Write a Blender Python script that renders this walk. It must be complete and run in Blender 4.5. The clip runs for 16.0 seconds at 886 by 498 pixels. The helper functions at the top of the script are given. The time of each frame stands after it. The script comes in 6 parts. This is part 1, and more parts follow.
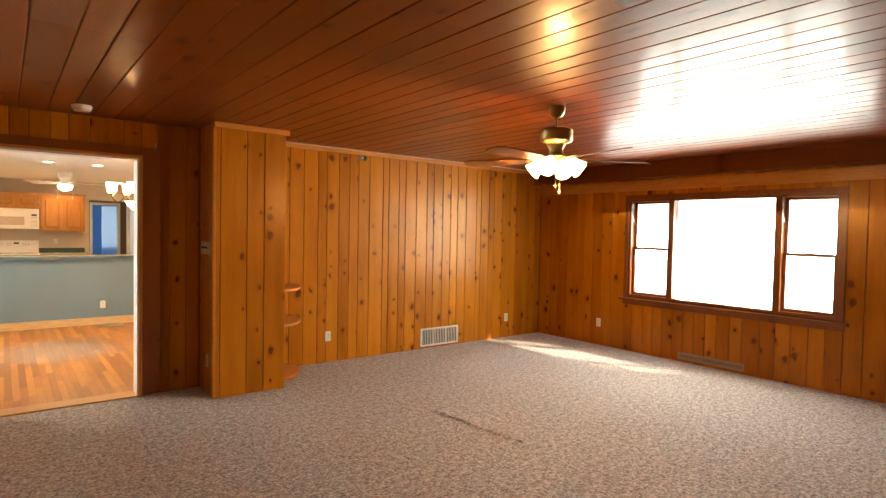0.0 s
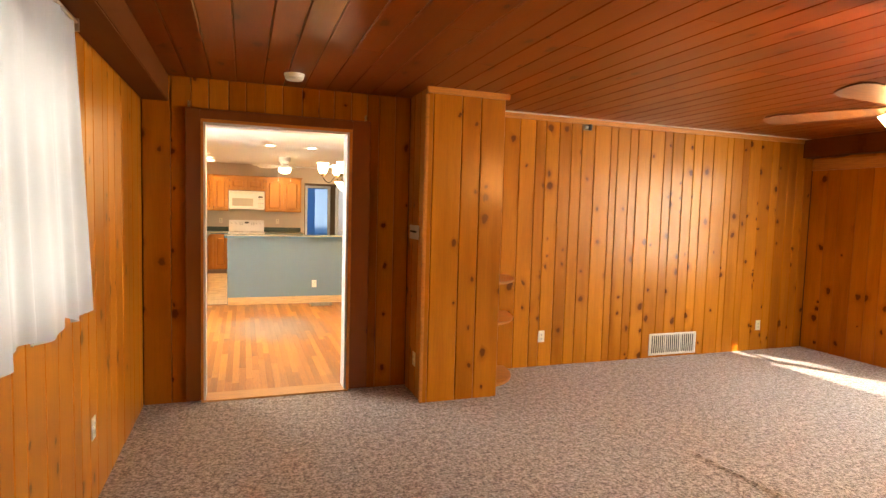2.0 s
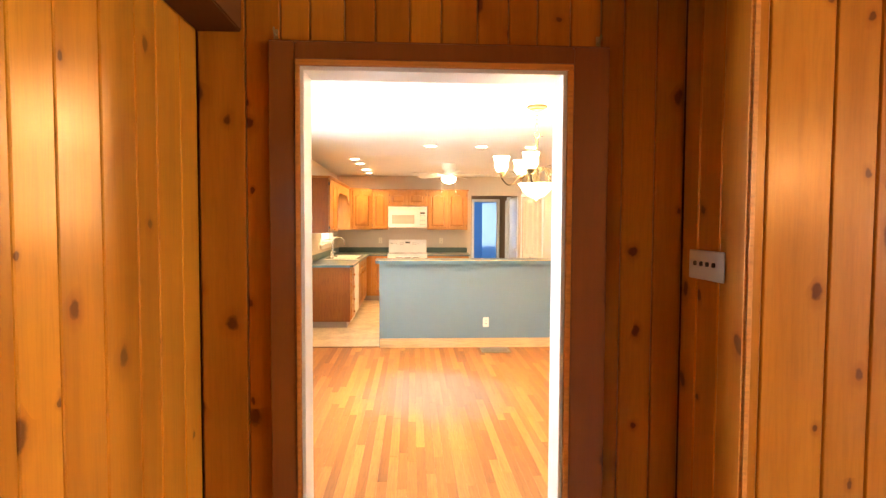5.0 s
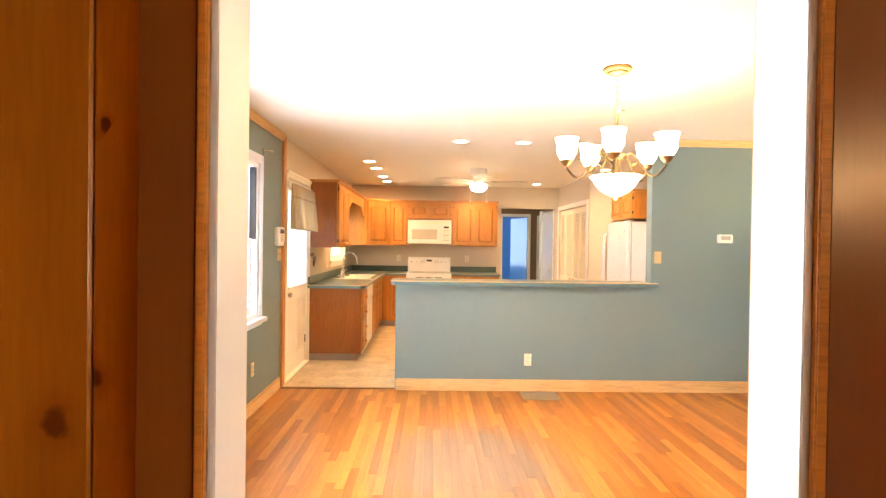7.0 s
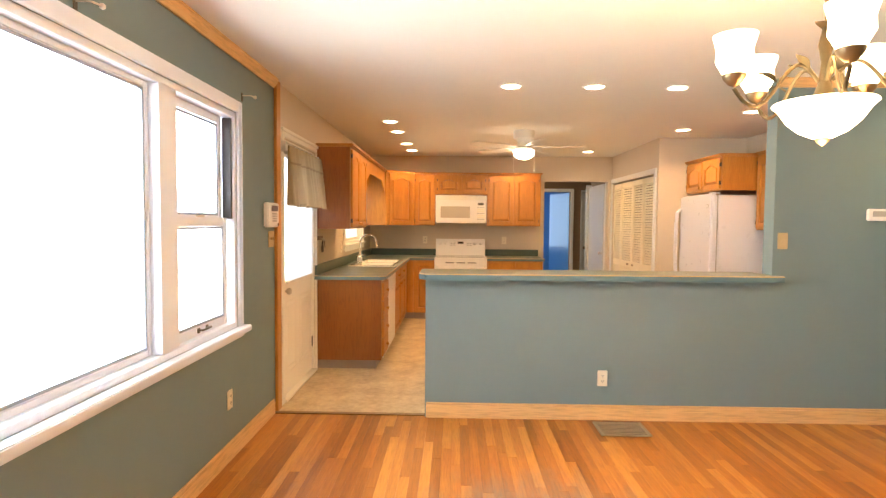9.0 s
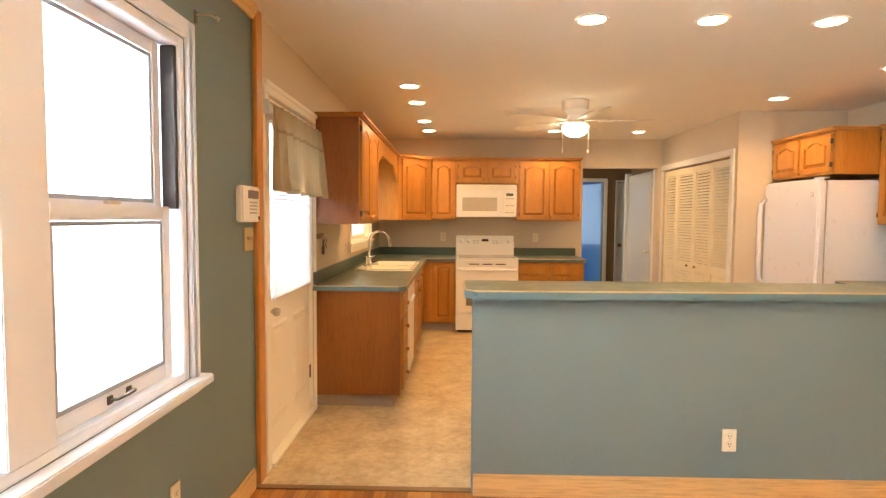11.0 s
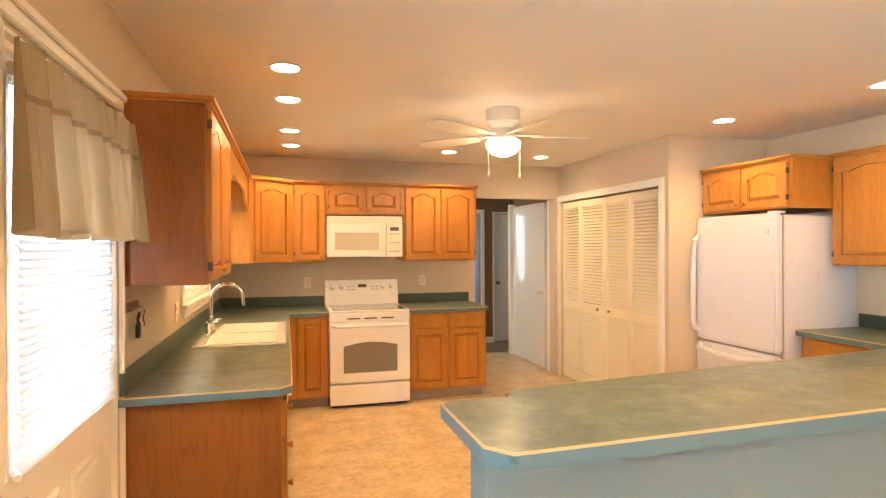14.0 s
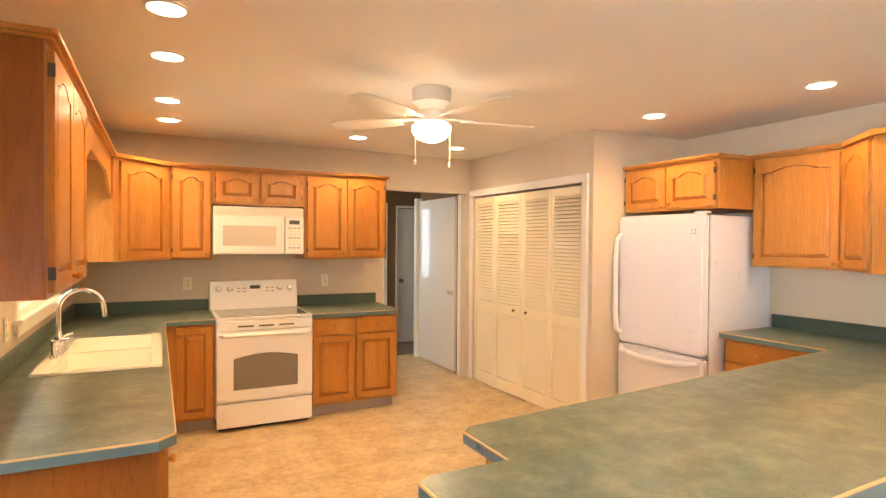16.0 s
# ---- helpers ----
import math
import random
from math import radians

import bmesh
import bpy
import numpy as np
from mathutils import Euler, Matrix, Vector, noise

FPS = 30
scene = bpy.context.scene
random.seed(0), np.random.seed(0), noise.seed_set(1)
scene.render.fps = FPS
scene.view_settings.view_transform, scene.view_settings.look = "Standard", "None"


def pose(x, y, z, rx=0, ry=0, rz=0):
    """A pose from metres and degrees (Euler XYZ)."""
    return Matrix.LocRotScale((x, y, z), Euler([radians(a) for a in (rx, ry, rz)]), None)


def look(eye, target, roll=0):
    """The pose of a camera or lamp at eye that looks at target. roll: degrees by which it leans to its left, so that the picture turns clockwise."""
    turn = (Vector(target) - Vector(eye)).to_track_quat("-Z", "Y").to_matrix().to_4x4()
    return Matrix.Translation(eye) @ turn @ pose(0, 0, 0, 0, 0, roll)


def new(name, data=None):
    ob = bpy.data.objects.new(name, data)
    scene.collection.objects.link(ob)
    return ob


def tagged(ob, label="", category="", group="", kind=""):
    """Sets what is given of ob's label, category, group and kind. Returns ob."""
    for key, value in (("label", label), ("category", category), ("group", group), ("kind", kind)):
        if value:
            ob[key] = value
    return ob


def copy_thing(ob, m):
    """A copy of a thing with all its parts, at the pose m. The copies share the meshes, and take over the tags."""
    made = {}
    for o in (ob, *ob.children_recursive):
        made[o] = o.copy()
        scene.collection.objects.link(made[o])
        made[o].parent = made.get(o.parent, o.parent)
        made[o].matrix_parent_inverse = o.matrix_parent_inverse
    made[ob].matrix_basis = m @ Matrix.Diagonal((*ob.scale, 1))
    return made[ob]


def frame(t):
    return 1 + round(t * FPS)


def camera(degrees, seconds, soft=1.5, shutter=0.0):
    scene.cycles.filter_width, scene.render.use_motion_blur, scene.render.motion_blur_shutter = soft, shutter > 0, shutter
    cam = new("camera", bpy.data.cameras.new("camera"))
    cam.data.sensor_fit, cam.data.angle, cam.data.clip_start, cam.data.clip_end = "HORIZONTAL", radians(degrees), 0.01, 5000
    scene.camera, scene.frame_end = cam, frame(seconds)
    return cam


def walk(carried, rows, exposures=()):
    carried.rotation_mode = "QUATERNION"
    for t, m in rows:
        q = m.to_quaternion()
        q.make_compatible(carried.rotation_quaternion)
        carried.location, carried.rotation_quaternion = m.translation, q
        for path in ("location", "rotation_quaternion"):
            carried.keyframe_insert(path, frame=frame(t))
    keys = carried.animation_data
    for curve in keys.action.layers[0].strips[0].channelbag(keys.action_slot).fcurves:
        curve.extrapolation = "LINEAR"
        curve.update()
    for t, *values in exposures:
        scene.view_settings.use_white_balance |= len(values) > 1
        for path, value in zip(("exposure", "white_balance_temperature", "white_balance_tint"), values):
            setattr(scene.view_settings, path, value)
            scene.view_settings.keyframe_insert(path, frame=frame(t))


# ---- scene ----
cam = camera(76.7, 16.0, soft=1.35)
PATH = [
    (0, (-0.03, -0.462, 1.535), (1.206, 1.109, 1.47), 1.1),
    (0.5, (-0.002, -0.338, 1.531), (1.106, 1.325, 1.452), 1.2),
    (1, (0.0, -0.074, 1.523), (0.977, 1.668, 1.425), 1.5),
    (1.5, (0.046, 0.198, 1.523), (0.862, 2.02, 1.405), 1.7),
    (2, (0.118, 0.547, 1.522), (0.79, 2.426, 1.383), 1.6),
    (2.5, (0.187, 0.921, 1.505), (0.731, 2.84, 1.35), 1.4),
    (3, (0.209, 1.328, 1.516), (0.647, 3.272, 1.352), 1.0),
    (3.5, (0.257, 1.708, 1.493), (0.579, 3.676, 1.338), 0.6),
    (4, (0.274, 2.09, 1.494), (0.499, 4.073, 1.357), 0.4),
    (4.5, (0.274, 2.455, 1.497), (0.432, 4.445, 1.385), 0.2),
    (4.7, (0.289, 2.601, 1.498), (0.425, 4.594, 1.394), 0.2),
    (7, (0.232, 4.117, 1.418), (0.272, 6.116, 1.398), 0.8),
    (7.5, (0.187, 4.448, 1.424), (0.234, 6.447, 1.393), 0.8),
    (8, (0.148, 4.781, 1.406), (0.163, 6.78, 1.36), 0.8),
    (8.5, (0.119, 5.127, 1.413), (0.119, 7.125, 1.342), 0.6),
    (9, (0.097, 5.485, 1.423), (0.056, 7.482, 1.327), 0.5),
    (9.2, (0.079, 5.619, 1.425), (0.021, 7.616, 1.318), 0.6),
    (11.3, (-0.259, 6.95, 1.404), (-0.296, 8.946, 1.291), 0.3),
    (11.5, (-0.299, 7.09, 1.406), (-0.302, 9.088, 1.307), 0.1),
    (12, (-0.357, 7.333, 1.392), (-0.306, 9.331, 1.323), -0.2),
    (12.5, (-0.416, 7.631, 1.436), (-0.284, 9.626, 1.38), -0.1),
    (13, (-0.463, 7.86, 1.463), (-0.242, 9.847, 1.434), -0.3),
    (13.5, (-0.541, 8.075, 1.496), (-0.15, 10.036, 1.484), -0.2),
    (14, (-0.575, 8.236, 1.51), (-0.036, 10.162, 1.503), -0.2),
    (14.5, (-0.59, 8.409, 1.512), (0.035, 10.309, 1.501), 0.1),
    (15, (-0.588, 8.57, 1.532), (0.125, 10.438, 1.514), 0.3),
    (15.5, (-0.594, 8.678, 1.53), (0.205, 10.511, 1.51), 0.4),
    (16, (-0.608, 8.788, 1.535), (0.302, 10.569, 1.508), 0.4),
]

EXPOSURES = [(0.0, 1.25, 7900, 10), (1.5, 1.53, 7700, 10), (3.0, 1.87, 7300, 10), (4.5, 2.08, 6800, 10), (7.0, 1.86, 7000, 10), (8.0, 1.72, 6950, 10),
             (9.0, 1.32, 6950, 10), (11.5, 1.23, 7500, 10), (12.5, 1.3, 7500, 10), (14.0, 1.5, 7150, 10), (16.0, 1.52, 6900, 10)]
walk(cam, [(t, look(eye, target, roll)) for t, eye, target, roll in PATH], EXPOSURES)

# ---- world, sun and large lights ----
world = bpy.data.worlds.new("world")
scene.world = world
world.use_nodes = True
wt = world.node_tree
sky = wt.nodes.new("ShaderNodeTexSky")
sky.sky_type, sky.sun_disc, sky.sun_elevation, sky.sun_rotation = "NISHITA", False, radians(35.3), radians(148)
wt.links.new(sky.outputs[0], wt.nodes["Background"].inputs[0])
wt.nodes["Background"].inputs[1].default_value = 0.12
SUN_ENERGY, FAMILY_WIN, CURTAIN_WIN, DINING_WIN, DOOR_WIN, SINK_WIN = 5.0, 95, 0.15, 54, 1.6, 0.4
FAN_LAMP, CHANDELIER_LAMP, CAN_LAMP, KITCHEN_FAN_LAMP, SCONCE_LAMP, BLUE_LAMP, SIDE_LAMP = 26, 44, 14.9, 1.9, 0.45, 9.5, 1.2
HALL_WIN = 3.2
WARM, DAY = (1.0, 0.57, 0.24), (0.82, 0.92, 1.0)


def lamp(name, kind, m, energy, colour, **settings):
    data = bpy.data.lights.new(name, kind)
    data.energy, data.color = energy, colour
    if kind == "AREA":
        data.shape, data.size, data.size_y = "RECTANGLE", settings["size"], settings["size_y"]
    if kind in ("POINT", "SPOT"):
        data.shadow_soft_size = settings.get("radius", 0.05)
    if kind == "SPOT":
        data.spot_size, data.spot_blend = radians(settings["cone"]), 0.7
    ob = new(name, data)
    ob.matrix_world = m
    return ob


sun = lamp("sun", "SUN", look((0, 0, 0), (-0.75, 1.2, -1.0)), SUN_ENERGY, (1.0, 0.95, 0.86))
sun.data.angle = radians(0.6)
lamp("window_daylight", "AREA", look((6.70, 2.64, 1.46), (5.4, 2.64, 0.55)), FAMILY_WIN, DAY, size=2.9, size_y=1.7)
lamp("window_daylight", "AREA", look((-0.86, 2.75, 1.62), (1.0, 2.75, 1.5)), CURTAIN_WIN, DAY, size=1.4, size_y=1.25)
lamp("window_daylight", "AREA", look((-1.52, 7.55, 1.42), (1.0, 7.55, 1.3)), DINING_WIN, DAY, size=3.1, size_y=1.6)
lamp("window_daylight", "AREA", look((-1.42, 10.24, 1.46), (1.0, 10.24, 1.3)), DOOR_WIN, DAY, size=0.9, size_y=1.1)
lamp("window_daylight", "AREA", look((-1.46, 12.8, 1.55), (1.0, 12.8, 1.4)), SINK_WIN, DAY, size=1.4, size_y=0.9)
lamp("window_daylight", "AREA", look((0.95, 18.2, 1.5), (3.0, 17.9, 1.3)), BLUE_LAMP, (0.62, 0.82, 1.0), size=1.2, size_y=1.3)
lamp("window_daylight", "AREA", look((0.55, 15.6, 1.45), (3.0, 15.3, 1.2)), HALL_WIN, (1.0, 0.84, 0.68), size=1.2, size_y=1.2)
# The side room has no window; this daylight lamp is simply added there.
lamp("window_daylight", "AREA", look((6.4, 7.6, 1.5), (3.4, 8.0, 1.2)), SIDE_LAMP, DAY, size=1.2, size_y=1.3)


# ---- materials ----
def material(name):
    m = bpy.data.materials.new(name)
    m.use_nodes = True
    return m, m.node_tree, m.node_tree.nodes["Principled BSDF"]


class Nodes:
    """Short calls for one node tree."""

    def __init__(self, tree):
        self.t = tree

    def put(self, kind, ins=None, **props):
        n = self.t.nodes.new("ShaderNode" + kind)
        for k, v in props.items():
            if k == "operation":
                n.operation = v
            elif k == "blend_type":
                n.blend_type = v
            elif k == "data_type":
                n.data_type = v
            elif k == "feature":
                n.feature = v
            elif k == "distance":
                n.distance = v
        for k, v in (ins or {}).items():
            if isinstance(v, bpy.types.NodeSocket):
                self.t.links.new(v, n.inputs[k])
            else:
                n.inputs[k].default_value = v
        return n

    def noise(self, vec, scale, detail=3.0, rough=0.55):
        return self.put("TexNoise", {"Vector": vec, "Scale": scale, "Detail": detail, "Roughness": rough}).outputs[0]

    def ramp(self, fac, stops):
        n = self.t.nodes.new("ShaderNodeValToRGB")
        self.t.links.new(fac, n.inputs[0])
        r = n.color_ramp
        while len(r.elements) < len(stops):
            r.elements.new(0.5)
        for e, (p, c) in zip(r.elements, stops):
            e.position = p
            e.color = (*c, 1) if len(c) == 3 else (c[0], c[0], c[0], 1)
        return n.outputs[0]

    def mix(self, fac, a, b, kind="MIX"):
        n = self.t.nodes.new("ShaderNodeMix")
        n.data_type, n.blend_type = "RGBA", kind
        for socket, v in ((n.inputs[0], fac), (n.inputs[6], a), (n.inputs[7], b)):
            if isinstance(v, bpy.types.NodeSocket):
                self.t.links.new(v, socket)
            else:
                socket.default_value = v if not isinstance(v, tuple) else (*v, 1)
        return n.outputs[2]

    def math(self, op, a, b=0.0):
        return self.put("Math", {0: a, 1: b}, operation=op).outputs[0]

    def stretch(self, vec, s, shift=None):
        m = self.put("Mapping", {"Vector": vec, "Scale": s})
        if shift is not None:
            self.t.links.new(shift, m.inputs["Location"])
        return m.outputs[0]

    def bump(self, height, strength, dist=0.004):
        return self.put("Bump", {"Height": height, "Strength": strength, "Distance": dist}).outputs[0]

    def link(self, a, b):
        self.t.links.new(a, b)


def plain(name, colour, rough=0.5, metal=0.0, vary=0.06, scale=14.0, bump=0.0, bump_scale=180.0, coat=0.0):
    """A painted or moulded surface with faint unevenness at two scales."""
    m, t, p = material(name)
    n = Nodes(t)
    pos = n.put("NewGeometry").outputs["Position"]
    big = n.noise(pos, scale * 0.12, 3)
    small = n.noise(pos, scale, 4)
    c0 = tuple(max(0, c * (1 - vary)) for c in colour)
    c1 = tuple(min(1, c * (1 + vary)) for c in colour)
    c = n.mix(n.math("ADD", n.math("MULTIPLY", big, 0.6), n.math("MULTIPLY", small, 0.4)), c0, c1)
    n.link(c, p.inputs["Base Color"])
    r = n.math("ADD", n.math("MULTIPLY", small, 0.16), max(0.02, rough - 0.08))
    n.link(r, p.inputs["Roughness"])
    p.inputs["Metallic"].default_value = metal
    p.inputs["Coat Weight"].default_value = coat
    if bump:
        n.link(n.bump(n.noise(pos, bump_scale, 3), bump), p.inputs["Normal"])
    return m


def wood(name, dark, light, axis="z", island=False, knots=0.0, rough=0.3, grain=1.0, spread=1.0, coat=0.3, scale=1.0, cathedral=0.0, spec=0.35, tint=(1.0, 1.0, 1.0), coat_rough=0.22):
    """Varnished wood: per-piece tone, long grain along axis, optional dark knots."""
    m, t, p = material(name)
    n = Nodes(t)
    geo = n.put("NewGeometry")
    pos = geo.outputs["Position"]
    rnd = geo.outputs["Random Per Island"] if island else n.put("ObjectInfo").outputs["Random"]
    shift = n.put("CombineXYZ", {0: n.math("MULTIPLY", rnd, 3.1), 1: n.math("MULTIPLY", rnd, 5.7), 2: n.math("MULTIPLY", rnd, 11.0)}).outputs[0]
    k = {"x": (0.07, 1, 1), "y": (1, 0.07, 1), "z": (1, 1, 0.07)}[axis]
    long = n.stretch(pos, tuple(a * scale for a in k), shift)
    wave = n.noise(long, 9.0, 4, 0.6)
    fine = n.noise(long, 85.0, 3, 0.6)
    broad = n.noise(n.stretch(pos, tuple(a * scale for a in ((0.3, 1, 1) if axis == "x" else (1, 0.3, 1) if axis == "y" else (1, 1, 0.3))), shift), 2.5, 2)
    tone = n.math("ADD", n.math("MULTIPLY", n.math("SUBTRACT", rnd, 0.5), 0.55 * spread), n.math("ADD", n.math("MULTIPLY", wave, 0.7 * grain), n.math("MULTIPLY", broad, 0.45 + 0.5 * max(0.0, 0.9 - grain))))
    base = n.mix(n.math("MINIMUM", n.math("MAXIMUM", n.math("SUBTRACT", tone, 0.08), 0.0), 1.0), dark, light)
    pores = n.ramp(fine, [(0.36, (0.62,)), (0.55, (1.0,))])
    base = n.mix(0.55 * grain * grain, base, n.mix(1.0, base, pores, "MULTIPLY"))
    if cathedral:
        ring = n.math("FRACT", n.math("MULTIPLY", n.math("ADD", wave, broad), 9.0))
        base = n.mix(n.math("MULTIPLY", n.ramp(ring, [(0.0, (1.0,)), (0.25, (0.0,)), (0.85, (0.0,)), (1.0, (1.0,))]), cathedral), base, n.mix(1.0, base, (0.55, 0.42, 0.32), "MULTIPLY"))
    if knots:
        xyz = n.put("SeparateXYZ", {0: pos})
        wob = n.math("MULTIPLY", n.noise(pos, 9.0, 2), 0.05)
        if axis == "z":
            u, w = n.math("ADD", xyz.outputs[0], xyz.outputs[1]), n.math("MULTIPLY", xyz.outputs[2], 0.75)
        else:
            u, w = xyz.outputs[0], n.math("MULTIPLY", xyz.outputs[1], 0.5)
        flat = n.put("CombineXYZ", {0: n.math("ADD", n.math("ADD", u, wob), n.math("MULTIPLY", rnd, 7.3)), 1: n.math("ADD", n.math("ADD", w, wob), n.math("MULTIPLY", rnd, 19.1)), 2: 0.0}).outputs[0]
        v = n.put("TexVoronoi", {"Vector": flat, "Scale": 7.4, "Randomness": 1.0})
        v.voronoi_dimensions = "2D"
        sep = n.put("SeparateColor", {0: v.outputs["Color"]})
        pick = n.math("LESS_THAN", sep.outputs[0], knots)
        size = n.math("ADD", n.math("MULTIPLY", n.math("POWER", sep.outputs[1], 1.6), 0.16), 0.07)
        ragged = n.math("ADD", v.outputs["Distance"], n.math("MULTIPLY", n.math("SUBTRACT", n.noise(pos, 38.0, 3), 0.5), 0.14))
        near = n.put("MapRange", {0: n.math("DIVIDE", ragged, size), 1: 0.7, 2: 1.15, 3: 1.0, 4: 0.0}).outputs[0]
        halo = n.put("MapRange", {0: n.math("DIVIDE", ragged, size), 1: 0.9, 2: 2.6, 3: 0.4, 4: 0.0}).outputs[0]
        base = n.mix(n.math("MULTIPLY", halo, pick), base, (dark[0] * 0.9, dark[1] * 0.6, dark[2] * 0.4))
        base = n.mix(n.math("MULTIPLY", n.math("MULTIPLY", near, pick), 0.92), base, (0.085, 0.014, 0.002))
    n.link(base, p.inputs["Base Color"])
    n.link(n.math("ADD", n.math("MULTIPLY", wave, 0.16), max(0.03, rough - 0.08)), p.inputs["Roughness"])
    p.inputs["Coat Weight"].default_value = coat
    p.inputs["Coat Roughness"].default_value = coat_rough
    p.inputs["Coat Tint"].default_value = (*tint, 1)
    p.inputs["Specular IOR Level"].default_value = spec
    p.inputs["Specular Tint"].default_value = (*tint, 1)
    n.link(n.bump(n.math("ADD", n.math("MULTIPLY", fine, 0.4), wave), 0.10, 0.003), p.inputs["Normal"])
    return m


def metal(name, colour, rough=0.3):
    return plain(name, colour, rough, 1.0, 0.12, 30.0)


def glow(name, colour, strength):
    m, t, p = material(name)
    p.inputs["Base Color"].default_value = (0.9, 0.88, 0.84, 1)
    p.inputs["Emission Color"].default_value = (*colour, 1)
    p.inputs["Emission Strength"].default_value = strength
    p.inputs["Roughness"].default_value = 0.35
    return m


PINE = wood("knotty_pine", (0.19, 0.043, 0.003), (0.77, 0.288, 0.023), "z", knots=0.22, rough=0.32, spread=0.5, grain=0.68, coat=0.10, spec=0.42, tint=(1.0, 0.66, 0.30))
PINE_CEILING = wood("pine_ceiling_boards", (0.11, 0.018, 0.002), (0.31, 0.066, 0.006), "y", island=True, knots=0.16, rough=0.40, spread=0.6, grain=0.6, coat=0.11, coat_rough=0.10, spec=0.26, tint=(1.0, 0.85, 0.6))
# Dark tone carries the shade of the beam's unlit face.
PINE_BEAM = wood("pine_beam", (0.08, 0.018, 0.003), (0.20, 0.055, 0.008), "y", grain=0.5, knots=0.1, rough=0.6, spread=0.3, coat=0.0, spec=0.12)
PINE_TRIM = wood("pine_trim", (0.42, 0.13, 0.018), (0.72, 0.29, 0.05), "x", rough=0.42, spread=0.3, coat=0.05)
PINE_CASING = wood("pine_casing", (0.12, 0.026, 0.003), (0.33, 0.098, 0.011), "z", grain=0.5, knots=0.06, rough=0.34, spread=0.2)
PINE_DARK = wood("dark_pine_casing", (0.13, 0.034, 0.008), (0.30, 0.09, 0.02), "z", knots=0.08, rough=0.34, spread=0.3)
GROOVE = plain("pine_groove", (0.12, 0.032, 0.008), 0.7)
OAK = wood("honey_oak", (0.33, 0.115, 0.020), (0.68, 0.320, 0.074), "z", rough=0.34, spread=0.25, grain=0.9, coat=0.25, scale=1.6)
# Redder veneer with cathedral grain; some end-face shade sits in its dark tone.
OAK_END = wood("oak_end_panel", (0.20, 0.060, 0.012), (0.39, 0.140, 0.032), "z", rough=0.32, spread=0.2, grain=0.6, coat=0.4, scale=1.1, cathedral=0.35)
OAK_TRIM = wood("oak_trim", (0.60, 0.33, 0.12), (0.80, 0.55, 0.28), "y", rough=0.38, spread=0.2, coat=0.15)
OAK_TRIM_X = wood("oak_trim_across", (0.60, 0.33, 0.12), (0.80, 0.55, 0.28), "x", rough=0.38, spread=0.2, coat=0.15)
OAK_TRIM_Z = wood("oak_trim_upright", (0.50, 0.20, 0.05), (0.70, 0.34, 0.10), "z", rough=0.38, spread=0.2, coat=0.15)
TOE = plain("toe_kick_vinyl", (0.34, 0.28, 0.25), 0.5)
CLOSET_CREAM = plain("closet_cream_paint", (0.84, 0.76, 0.57), 0.42, vary=0.03)
WHITE_PAINT = plain("white_trim_paint", (0.80, 0.79, 0.75), 0.38, vary=0.03)
# White frames; the cool daylight on them is put in as a blue tint.
WINDOW_WHITE = plain("white_window_vinyl", (0.74, 0.80, 0.92), 0.4, vary=0.03)
# Darker oak for the panel grooves: their shade is put into the colour.
OAK_GROOVE_SHADE = wood("oak_groove_shade", (0.27, 0.085, 0.012), (0.46, 0.18, 0.035), "z", rough=0.4)
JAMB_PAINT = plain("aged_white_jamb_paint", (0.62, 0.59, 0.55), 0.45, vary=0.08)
CREAM_PAINT = plain("cream_door_paint", (0.87, 0.84, 0.75), 0.42, vary=0.03)
CEILING_WHITE = plain("white_ceiling", (0.80, 0.78, 0.74), 0.85, vary=0.03, scale=30, bump=0.15, bump_scale=90)
TEAL = plain("teal_wall_paint", (0.156, 0.223, 0.240), 0.55, vary=0.07, bump=0.08, bump_scale=120)
TAN = plain("tan_wall_paint", (0.62, 0.53, 0.415), 0.62, vary=0.05, bump=0.08, bump_scale=120)
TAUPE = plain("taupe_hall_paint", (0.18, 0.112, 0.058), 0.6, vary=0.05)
BLUE = plain("blue_wall_paint", (0.10, 0.30, 0.66), 0.6, vary=0.05)
APPLIANCE = plain("white_enamel", (0.84, 0.83, 0.81), 0.30, vary=0.02, coat=0.08)
FRIDGE_WHITE = plain("fridge_white_enamel", (0.76, 0.77, 0.84), 0.30, vary=0.02, bump=0.03, bump_scale=400)
ALMOND = plain("almond_plastic", (0.80, 0.73, 0.58), 0.4)
IVORY = plain("ivory_plastic", (0.82, 0.78, 0.68), 0.4)
OUTLET_DARK = plain("outlet_slot", (0.05, 0.045, 0.04), 0.6)
PLATE_TAN = plain("tan_switch_plate", (0.55, 0.42, 0.24), 0.4)
BISCUIT = plain("biscuit_sink", (0.84, 0.81, 0.68), 0.22, vary=0.03, coat=0.5)
CHROME = metal("chrome", (0.80, 0.79, 0.77), 0.14)
NICKEL = metal("satin_nickel", (0.62, 0.58, 0.52), 0.3)
BRASS = metal("aged_brass", (0.42, 0.30, 0.13), 0.30)
CHANDELIER_METAL = plain("dark_gilt_metal", (0.085, 0.058, 0.024), 0.55, 0.5, 0.2)
DARK_HINGE = plain("dark_hinge_metal", (0.09, 0.075, 0.06), 0.4, 0.6)
BRONZE = metal("antique_bronze", (0.28, 0.20, 0.11), 0.4)
STEEL_GREY = plain("grey_sash_track", (0.045, 0.045, 0.055), 0.5)
GLAZING = plain("blue_grey_glazing_bead", (0.30, 0.36, 0.46), 0.5)
OVEN_GLASS = plain("oven_window", (0.21, 0.185, 0.15), 0.14, vary=0.03, coat=0.6)
